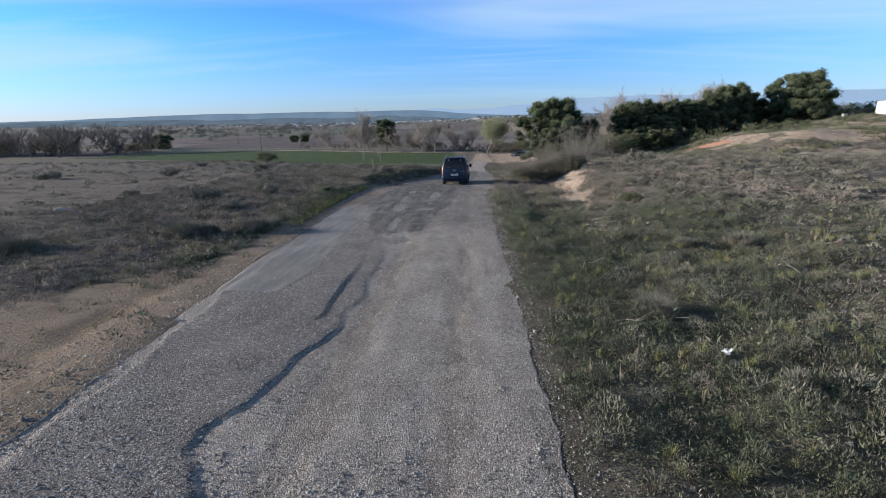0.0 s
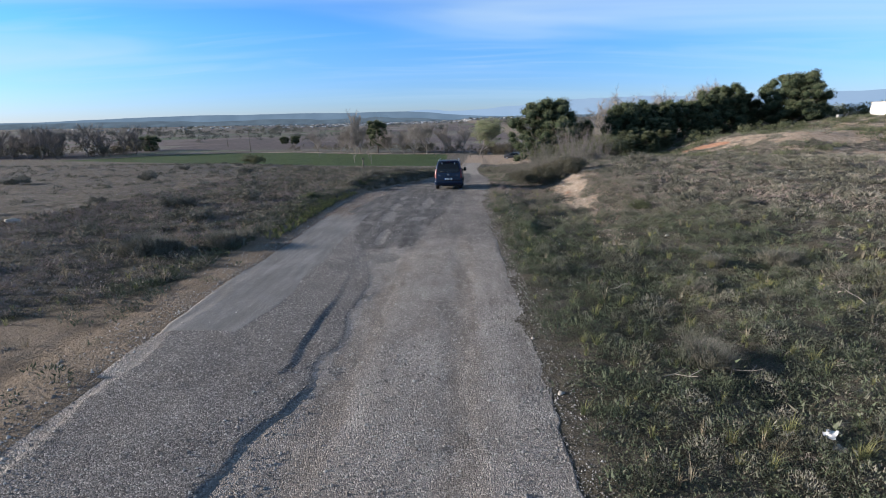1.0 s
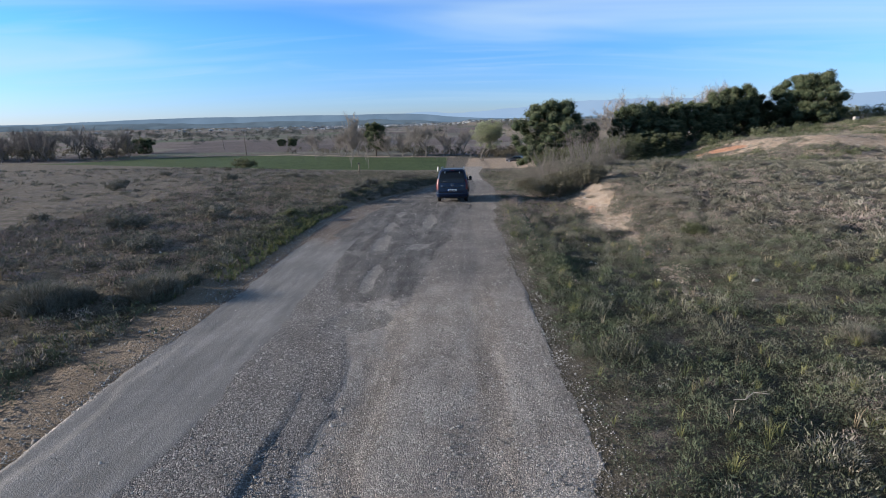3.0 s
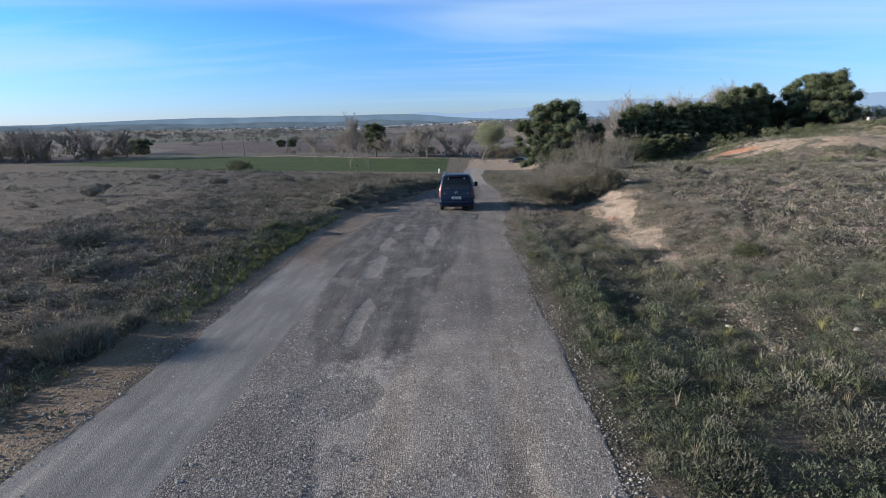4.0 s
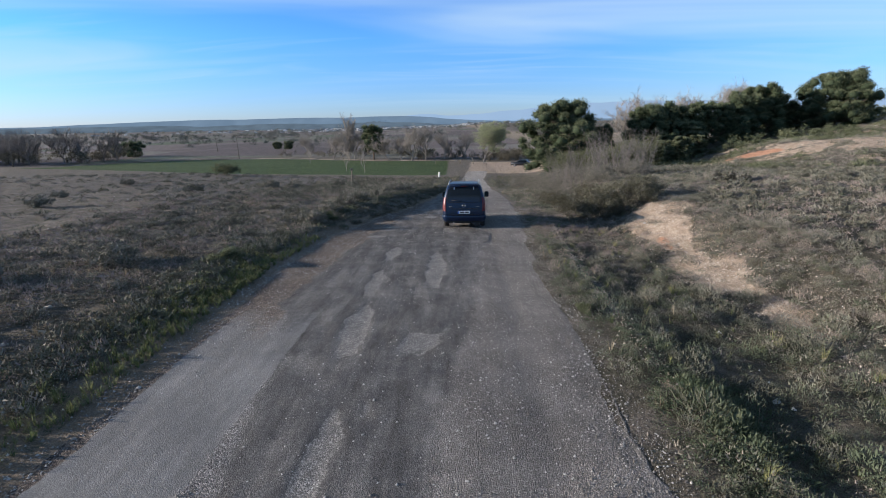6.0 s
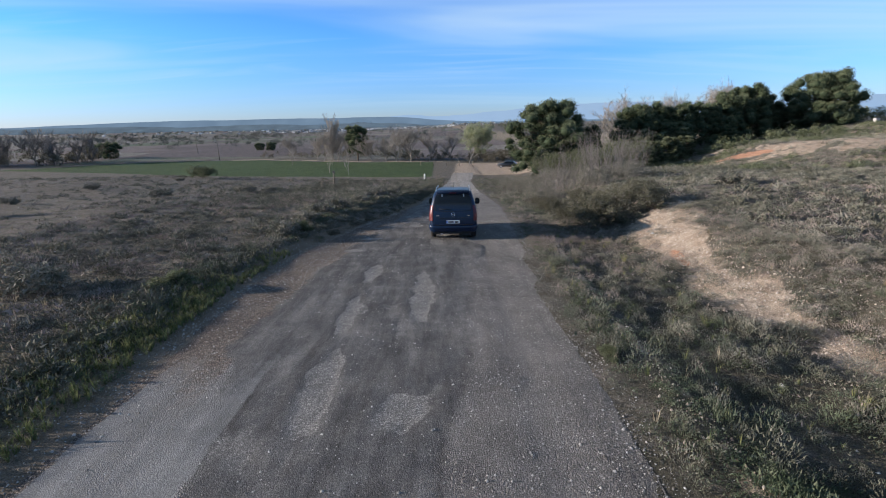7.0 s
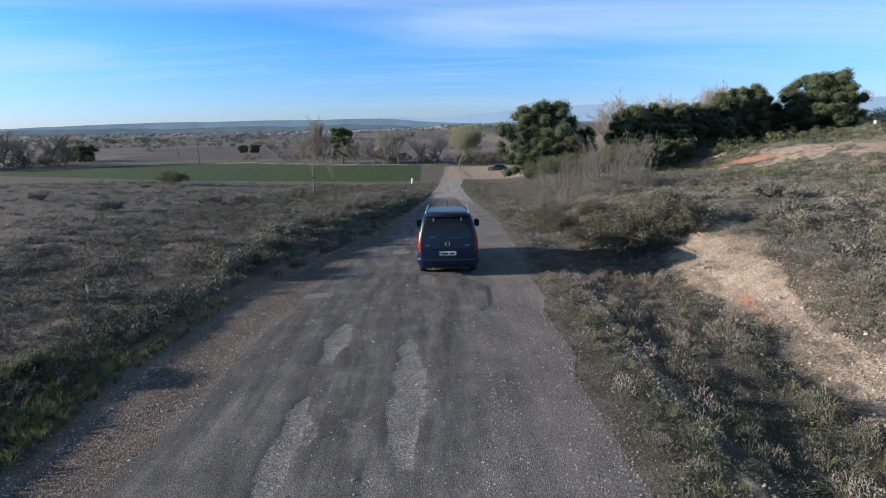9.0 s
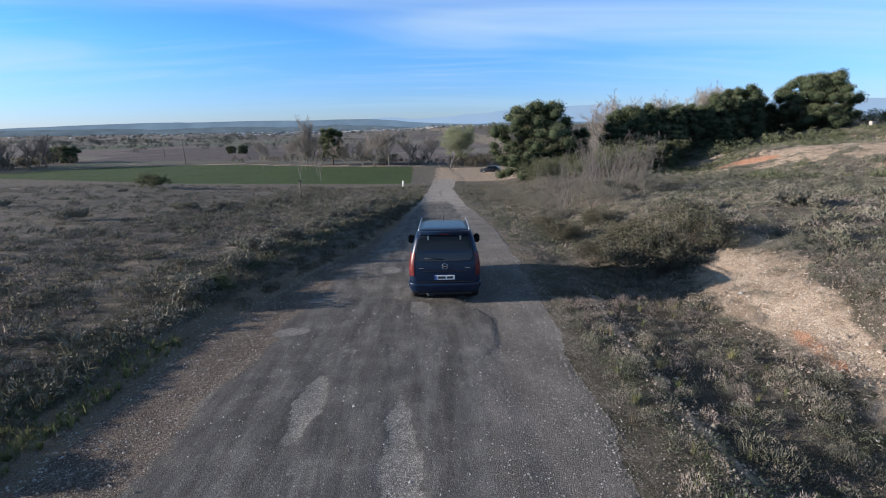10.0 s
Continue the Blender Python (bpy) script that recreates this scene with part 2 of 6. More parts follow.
    # field colours greyed and lightened: the haze of distance put into them
    fields = ramp_of(cell.outputs[0], (0.15, (0.15, 0.128, 0.126)), (0.4, (0.20, 0.168, 0.160)), (0.6, (0.165, 0.172, 0.142)), (0.8, (0.26, 0.225, 0.205)), (0.95, (0.135, 0.16, 0.112)))
    rows = ramp_of(noise_of(0.35, 6), (0.3, (0.7, 0.7, 0.7)), (0.7, (1.25, 1.25, 1.25)))
    plough = mixed(1.0, fields, rows, "MULTIPLY")
    orange = ramp_of(noise_of(0.9), (0.3, (0.42, 0.225, 0.15)), (0.7, (0.58, 0.33, 0.225)))
    c = mixed(mask("bare", 0.9, 0.9), far_cover, bare)
    c = mixed(mask("chalk", 1.5, 1.5), c, chalk)
    c = mixed(mask("orange", 0.8, 0.5), c, orange)
    c = mixed(mask("plough", 0.2, 0.1), c, plough)
    c = mixed(mask("crop", 0.15, 0.15), c, crop)
    c = mixed(0.8, c, grain, "MULTIPLY")
    L.new(c, b.inputs["Base Color"])
    bp = N.new("ShaderNodeBump")
    bp.inputs["Strength"].default_value, bp.inputs["Distance"].default_value = 1.0, 0.07
    L.new(noise_of(13, 10), bp.inputs["Height"]); L.new(bp.outputs[0], b.inputs["Normal"])
    return m


M_GROUND = layered_ground()
M_STONE = material("stone", [(0.17, 0.155, 0.142), (0.29, 0.272, 0.25), (0.50, 0.48, 0.45)], 1.5, 0.9, attr="tint", spec=0.2)
M_CHALK_STONE = material("chalk_stone", [(0.30, 0.235, 0.185), (0.44, 0.36, 0.29), (0.60, 0.52, 0.44)], 1.5, 0.9, attr="tint", spec=0.2)
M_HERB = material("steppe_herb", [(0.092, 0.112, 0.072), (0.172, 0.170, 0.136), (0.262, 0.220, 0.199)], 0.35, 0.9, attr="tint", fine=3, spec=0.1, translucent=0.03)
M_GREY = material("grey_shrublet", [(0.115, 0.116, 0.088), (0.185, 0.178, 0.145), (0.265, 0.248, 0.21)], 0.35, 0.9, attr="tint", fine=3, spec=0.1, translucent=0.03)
M_GRASS = material("grass_blades", [(0.085, 0.112, 0.048), (0.135, 0.155, 0.07), (0.27, 0.27, 0.12)], 0.5, 0.8, attr="tint", fine=3, spec=0.2, translucent=0.35)
M_STRAW = material("dry_grass", [(0.17, 0.14, 0.095), (0.27, 0.225, 0.155), (0.38, 0.33, 0.24)], 0.6, 0.9, attr="tint", fine=3, spec=0.15, translucent=0.25)
M_LUSH = material("lush_herb", [(0.075, 0.100, 0.058), (0.112, 0.138, 0.084), (0.155, 0.175, 0.112)], 0.5, 0.85, attr="tint", fine=3, spec=0.15, translucent=0.2)
M_BARK = material("bark", [(0.09, 0.07, 0.055), (0.15, 0.12, 0.095)], 3, 0.95, 0.02, 12)
M_TWIG = material("bare_twig", [(0.135, 0.120, 0.113), (0.20, 0.182, 0.172)], 2, 0.95)
M_PALE_TWIG = material("pale_twig", [(0.23, 0.205, 0.18), (0.32, 0.292, 0.262)], 2, 0.95)
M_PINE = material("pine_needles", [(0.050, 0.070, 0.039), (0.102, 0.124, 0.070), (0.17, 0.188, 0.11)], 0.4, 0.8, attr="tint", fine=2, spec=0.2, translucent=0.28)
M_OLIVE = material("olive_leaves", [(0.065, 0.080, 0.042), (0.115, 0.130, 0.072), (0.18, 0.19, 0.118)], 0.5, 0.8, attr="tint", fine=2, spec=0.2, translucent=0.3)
M_SPRING = material("spring_leaves", [(0.22, 0.25, 0.145), (0.31, 0.34, 0.20), (0.40, 0.42, 0.27)], 0.5, 0.8, attr="tint", fine=2, spec=0.2, translucent=0.35)
M_BRUSH = material("brushwood", [(0.095, 0.085, 0.06), (0.14, 0.125, 0.095), (0.19, 0.17, 0.13)], 0.5, 0.9, attr="tint", fine=2, spec=0.1, translucent=0.2)
M_RUSSET = material("russet_leaves", [(0.055, 0.056, 0.038), (0.095, 0.094, 0.064), (0.165, 0.155, 0.11)], 0.5, 0.85, attr="tint", fine=2, spec=0.2, translucent=0.2)

# ---- the lie of the land ----
ROAD_Y = (-40, 0, 10, 22, 31, 38, 55, 72, 93, 130, 160)
ROAD_Z = (0.6, 0.12, 0.0, -0.26, -0.65, -0.97, -2.2, -3.6, -4.9, -5.8, -6.3)


def road_z(y):
    """Height along the road, the knots rounded off."""
    return sum(np.interp(np.asarray(y) + o, ROAD_Y, ROAD_Z) for o in (-4, -2, 0, 2, 4)) / 5


def road_right(y):
    return np.interp(y, (-40, 18, 25, 32, 38, 45, 60, 90, 110), (1.0, 1.05, 1.2, 1.75, 2.2, 2.6, 2.8, 3.6, 5.5))


def road_left(y):
    return np.interp(y, (-40, 5, 15, 27, 32, 36, 41, 48, 66, 102, 112), (-4.9, -5.1, -5.5, -5.9, -5.6, -4.8, -3.6, -2.6, -1.3, 0.8, 1.5))


def terrain(x, y):
    x, y = np.broadcast_arrays(np.asarray(x, float), np.asarray(y, float))
    r = road_z(y)
    valley = -6.3 - 0.004 * np.clip(y - 170, 0, 500)
    r = np.where(y > 165, valley, r)
    lx, rx = road_left(y), road_right(y)
    # west side: a low plateau that ends in a bank beside the road
    pl = sum(np.interp(y + o, (0, 18, 23, 28, 42, 75, 104), (-0.05, -0.08, -0.14, -0.42, -0.60, -2.95, -5.0)) for o in (-3, 0, 3)) / 3
    pl = pl + smooth(40, 75, y) * 0.05 * np.clip(-x - 20, -12, 18)
    pl = pl - smooth(88, 112, y) * (pl + 5.2 + 0.012 * (y - 100))
    pl = np.where(y > 165, valley, pl + (valley - pl) * smooth(140, 165, y))
    wl = np.interp(y, (0, 30, 40, 55, 70, 85, 100), (2.2, 1.4, 1.3, 1.5, 3.0, 11, 16))
    kl = smooth(0.15, 1.0, (lx - x) / wl)
    # east side: a shallow ditch, a chalk bank, a level heath and a hill behind it
    pr = 0.12 + 0.02 * np.clip(x - 8, 0, 9) - 0.062 * np.clip(y - 38, 0, 60)
    pr = np.where(y < 20, pr - 0.16 * (1 - smooth(10, 22, y)), pr)
    flat = smooth(100, 150, y) * (1 - smooth(40, 60, x))
    pr = pr + (r - pr) * flat
    hill = 3.0 * smooth(30, 47, x) * smooth(58, 70, y) + 3.4 * smooth(45, 80, x) * smooth(72, 95, y)
    hill = hill * (1 - smooth(160, 320, y) * 0.9)
    pr = pr + hill
    d = x - rx
    ditch = r - 0.20 * smooth(0.3, 2.2, d) * smooth(14, 24, y) * (1 - 0.4 * smooth(30, 36, y))
    bank0 = np.interp(y, (0, 18, 24, 28, 31, 36, 50, 80), (1.5, 3.5, 4.3, 4.1, 3.3, 2.6, 3.2, 6))
    bankw = np.interp(y, (0, 20, 26, 30, 36, 50, 80), (8, 5, 3.2, 3.4, 4.6, 5.5, 14))
    kr = smooth(0, 1, (d - bank0) / bankw)
    z = np.where(x < 0.5 * (lx + rx), r + (pl - r) * kl, ditch + (pr - ditch) * kr)
    away = smooth(0.2, 2.5, np.maximum(lx - x, x - rx))
    near = 1 - smooth(150, 400, np.abs(y))
    trodden = np.where((y > 14) & (y < 37) & (x > 0) & (x < 6), np.exp(-(off_path(x, y, VERGE_TRACK) / 3) ** 2), 0)
    away = away * (1 - 0.85 * trodden)
    z = z + 0.07 * trodden
    away = away * (1 - 0.55 * smooth(45, 75, np.hypot(x, y)))
    z = z + away * near * ((fnoise(x, y, 6.0, 3) - 0.5) * 0.16 + (fnoise(x + 50, y, 1.25, 3) - 0.5) * np.where(x > 0, 0.36, 0.10 + 0.16 * smooth(12, 18, y)))
    # a wheel rut in the bare earth beside the road
    z = z - 0.07 * np.exp(-((x + 6.75 + 0.04 * (y - 10)) / 0.16) ** 2) * smooth(5, 7, y) * (1 - smooth(12.5, 14, y))
    # broken ground and the lip of the small quarry on the hill
    z = z + 0.9 * smooth(30, 40, x) * smooth(58, 66, y) * (1 - smooth(110, 140, y)) * (fnoise(x + 3, y * 1.4, 5.0, 4) - 0.5)
    z = z + 0.6 * np.exp(-((x - 39) / 3.4) ** 2 - ((y - 79.5) / 2.6) ** 2)
    z = z + 12 * smooth(230, 1300, y) * smooth(-500, 300, x) + 13 * smooth(1300, 3200, y)
    z = z + smooth(300, 1500, np.hypot(x, y)) * (fnoise(x, y, 500, 3) - 0.5) * 8
    return z


def off_path(x, y, line):
    """Distance to a polyline of (x, y, half-width), in half-widths."""
    best = np.full(np.shape(x), 99.0)
    for (x0, y0, w0), (x1, y1, w1) in zip(line, line[1:]):
        dx, dy = x1 - x0, y1 - y0
        t = np.clip(((x - x0) * dx + (y - y0) * dy) / (dx * dx + dy * dy), 0, 1)
        best = np.minimum(best, np.hypot(x - x0 - t * dx, y - y0 - t * dy) / (w0 + t * (w1 - w0)))
    return best


CHALK_PATH = [(4.6, 16, 0.14), (5.0, 18.5, 0.24), (5.6, 21, 0.38), (5.95, 23.5, 0.56), (6.1, 26, 0.58), (6.2, 28.3, 0.5), (6.6, 30.8, 0.65), (7.3, 33.3, 0.85), (8.5, 36.3, 0.8), (9.8, 39, 0.45)]
RED_SPOT = [(6.0, 28.6, 0.12), (6.2, 30.0, 0.17)]
VERGE_TRACK = [(2.2, 17, 0.08), (2.05, 20, 0.11), (2.35, 25, 0.12), (2.55, 28, 0.12), (2.9, 31.5, 0.11), (3.3, 34, 0.08)]
SCAR = [(39.8, 75.6, 1.6), (43.5, 74, 3.4), (47.5, 73, 4.6), (56, 72.5, 6.5), (70, 74, 7.5), (84, 76, 7)]
RED_SCAR = [(34.8, 78.6, 0.7), (36.8, 77.4, 1.2), (39.0, 76.2, 0.9)]


def masks(x, y):
    lx, rx = road_left(y), road_right(y)
    near = (np.abs(x) < 30) & (y < 60)
    chalk = np.where(near, np.clip(1.9 - 0.25 * smooth(21, 16, y) - 0.55 * off_path(x, y, CHALK_PATH) - 1.8 * fnoise(x, y, 1.3, 4), 0, 1), 0)
    chalk = np.maximum(chalk, np.where(near, np.clip(1.5 - 0.4 * off_path(x, y, VERGE_TRACK) - 1.5 * fnoise(x + 7, y, 0.6, 4), 0, 0.62), 0))
    chalk = np.maximum(chalk, np.clip(3.2 - 0.5 * off_path(x, y, SCAR) - 3.4 * fnoise(x + 3, y * 1.6, 2.6, 4) - 1.6 * (fnoise(x, y + 11, 0.9, 3) - 0.5), 0, 1))
    chalk = np.maximum(chalk, 0.75 * np.where((y > 106) & (y < 150), 1 - smooth(9, 12, np.abs(x - 11.5 - 0.05 * (y - 104))), 0))
    orange = np.clip(1.1 - 0.6 * np.minimum(off_path(x, y, RED_SPOT), off_path(x, y, RED_SCAR)), 0, 1)
    d = lx - x
    wide = np.interp(y, (-10, 6, 9.5, 13, 20, 30, 42, 60), (9, 6.5, 3.6, 1.2, 0.85, 0.85, 0.5, 0.4))
    bare = np.where(d > -0.6, 1 - smooth(0.75, 1.25, d / wide), 0) * (y < 90)
    dr = x - rx
    bare = np.maximum(bare, np.where(dr > -0.6, 0.3 * (1 - smooth(0.0, 0.4, dr)), 0) * (y < 90))
    bare = np.maximum(bare, np.where((y > 104) & (y < 150), 1 - smooth(9, 12, np.abs(x - 14 - 0.03 * (y - 104))), 0))
    fy0 = np.interp(x, (-132, -95, -75, -50, -15, 0), (153, 136, 127, 114, 104, 100))
    fy1 = np.interp(x, (-132, -124, -115, -104, -84, -60, -26, 0, 40), (150, 155, 165, 181, 188, 184, 164, 157, 155))
    crop = smooth(0, 3, y - fy0) * smooth(0, 3, fy1 - y) * smooth(0, 3, -1 - x) * smooth(0, 8, x + 132)
    lane = smooth(0, 1, y - fy1) * smooth(0, 1, fy1 + 4.5 - y) * (x < 0) * (x > -95)
    bare = np.maximum(bare, lane)
    chalk = np.maximum(chalk, 0.8 * lane)
    plough = smooth(0, 4, y - fy1 - 12) * np.where(x > 40, 0, 1)
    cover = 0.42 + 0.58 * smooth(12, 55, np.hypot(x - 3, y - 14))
    return chalk, orange, bare, crop, plough, cover


def axis(lo, hi, a, b, step, wide_a, wide_b, wide_step, grow):
    """Grid lines: fine from a to b, moderate to wide_a and wide_b, then ever wider."""
    mid = list(np.arange(wide_a, a - wide_step / 2, wide_step)) + list(np.arange(a, b + step / 2, step)) + list(np.arange(b + wide_step, wide_b, wide_step))
    out, s, v = [], wide_step, mid[-1]
    while v < hi:
        s *= grow
        v += s
        out.append(v)
    back, s, v = [], wide_step, mid[0]
    while v > lo:
        s *= grow
        v -= s
        back.append(v)
    return np.array(back[::-1] + mid + out)


def build_ground():
    xs = axis(-4600, 4600, -14, 17, 0.27, -46, 82, 0.8, 1.08)
    ys = axis(-900, 4600, 0, 46, 0.29, -6, 104, 0.75, 1.06)
    X, Y = np.meshgrid(xs, ys)
    Z = terrain(X, Y)
    inside = np.minimum(X - road_left(Y), road_right(Y) - X)
    Z = Z - 0.09 * smooth(0.12, 0.5, inside) * (Y < 114)
    nx, ny = len(xs), len(ys)
    idx = np.arange(nx * ny).reshape(ny, nx)
    faces = np.stack([idx[:-1, :-1], idx[:-1, 1:], idx[1:, 1:], idx[1:, :-1]], -1).reshape(-1, 4)
    chalk, orange, bare, crop, plough, cover = masks(X, Y)
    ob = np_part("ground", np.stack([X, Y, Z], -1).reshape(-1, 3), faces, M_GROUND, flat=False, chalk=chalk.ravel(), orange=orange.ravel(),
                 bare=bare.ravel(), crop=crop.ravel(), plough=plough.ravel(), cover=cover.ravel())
    tagged(ob, "dry heath ground with chalk scars, a green field and brown farmland", "ground", kind="structure")


build_ground()


# ---- the road ----
def line_of(*knots):
    yy, xx = [k[0] for k in knots], [k[1] for k in knots]
    return lambda y: np.interp(y, yy, xx)


def wander(y, seed, size=0.5, amount=0.12):
    """A ragged edge: metres to add to a line at y."""
    return amount * 2 * (fnoise(y, 0 * y + seed, size, 5) - 0.5)


CHIP_EDGE = line_of((-38, -2.6), (2, -2.5), (3.7, -2.55), (4.4, -3.0), (5.0, -2.85), (5.8, -2.65), (6.8, -2.4), (7.9, -2.2), (9.4, -2.1), (12.1, -2.1), (13.1, -2.2), (15, -2.6), (17, -3.2))
SECOND_EDGE = line_of((8.0, -2.55), (8.6, -2.6), (10.2, -2.62), (11.7, -2.58), (13.0, -2.7))
REPAIR_LEFT = line_of((9.3, -5.25), (11, -5.3), (13.5, -5.5), (16, -5.3), (21, -5.45), (27, -5.3), (34, -4.3))
REPAIR_RIGHT = line_of((9.3, -3.95), (10.6, -3.6), (13.5, -3.7), (19, -3.8), (24, -3.72), (28.6, -3.4), (34, -3.7))
DARK_LEFT = line_of((13.2, -2.7), (17, -3.3), (19.5, -3.8), (23, -4.7), (28, -4.6), (31, -4.3), (36, -3.7), (45, -2.2), (112, 1.5))
DARK_RIGHT = line_of((13.2, -1.6), (16, -1.4), (20, -1.0), (23, -0.6), (26, -0.42), (29.3, -0.2), (30.3, 0.3), (31.7, 0.35), (32.6, -0.1), (35, 0.2), (45, 1.2), (70, 1.9), (112, 4.0))
WORN = [(-1.62, 20.8, 0.34, 0.45), (-1.53, 26.0, 0.25, 2.1), (-3.95, 31.2, 0.42, 0.26), (-3.75, 33.4, 0.46, 0.2), (-2.95, 28.0, 0.22, 1.0), (-2.2, 14.6, 0.55, 0.6), (-2.55, 17.4, 0.2, 1.2),
        (-3.0, 24.6, 0.18, 1.2), (-1.25, 32.5, 0.22, 0.6), (-1.0, 34.5, 0.18, 1.2), (-2.2, 36.5, 0.3, 0.5), (-2.9, 21.5, 0.25, 1.3)]


def zones(x, y):
    """Shares of surface on the road (0..1 each) and the height that they add."""
    e = 0.035
    soft = lambda d: smooth(-e, e, d)
    chip_edge = CHIP_EDGE(y) + wander(y, 3.1, 0.6, 0.19)
    chip = soft(chip_edge - x) * soft(x - (road_left(y) + 0.30 + wander(y, 8.2, 1.2, 0.2))) * (1 - smooth(24, 28, y + wander(x, 9.1, 0.8, 1.5))) * (1 - smooth(15, 19, y) * smooth(-4.2, -4.8, x))
    chip_top = chip * (1 - smooth(12.4, 14.5, y))
    second = soft(SECOND_EDGE(y) + wander(y, 6.6, 0.5, 0.10) - x) * soft(y - 8.0) * soft(13.0 - y)
    repair = soft(x - REPAIR_LEFT(y) - wander(y, 1.7, 0.9, 0.12)) * soft(REPAIR_RIGHT(y) + wander(y, 4.9, 0.9, 0.12) - x) * soft(y - 9.5 - wander(x * 1.0, 2.2, 0.8, 0.15)) * (1 - smooth(19, 26, y + wander(x, 7.7, 0.6, 2.5)))
    dark = smooth(-0.3, 0.3, x - DARK_LEFT(y) - wander(y, 12.3, 1.0, 0.3))
    dr = DARK_RIGHT(y) + wander(y, 15.1, 0.8, 0.16) - x
    edge = smooth(28.8, 29.8, y) * (1 - smooth(32.2, 33.2, y))
    dark = dark * (edge * soft(dr) + (1 - edge) * smooth(-0.35, 0.35, dr)) * smooth(13.0, 17.5, y + wander(x, 5.5, 0.7, 1.5)) * (1 - 0.8 * smooth(52, 78, y))
    worn = np.zeros_like(x)
    for k, (cx, cy, hx, hy) in enumerate(WORN):
        d = np.hypot((x - cx) / hx, (y - cy) / hy)
        worn = np.maximum(worn, smooth(1.12, 0.88, d + 0.9 * (fnoise(x * 3 + 7 * k, y * 1.2, 0.6, 4) - 0.5)))
    worn = np.maximum(worn, dark * smooth(0.62, 0.74, fnoise(x * 3.2, y * 0.8, 1.0, 5)) * 0.5) * (y < 45)
    rut = np.exp(-((x - 0.15 - 0.02 * (y - 20)) / 0.28) ** 2) + np.exp(-((x + 1.35 - 0.03 * (y - 20)) / 0.3) ** 2)
    rise = 0.028 * chip_top * (1 - 0.45 * smooth(6.5, 9, y)) + 0.026 * second * (1 - smooth(10, 13, y)) + 0.012 * repair * (1 - smooth(10, 13, y)) + 0.012 * dark * smooth(22, 29, y) - 0.012 * worn
    rise = rise - 0.012 * rut * (1 - dark) + 0.016 * (fnoise(x, y, 1.1, 3) - 0.5) + 0.03 * (fnoise(x + 9, y, 3.1, 2) - 0.5) + 0.012 * (fnoise(x, y + 40, 0.22, 3) - 0.5) * (1 - repair)
    return chip, repair, dark, worn, rut * (1 - np.maximum(chip, dark)), rise


def road_top(x, y):
    x, y = np.asarray(x, float), np.asarray(y, float)
    return terrain(x, y) + zones(x, y)[-1]


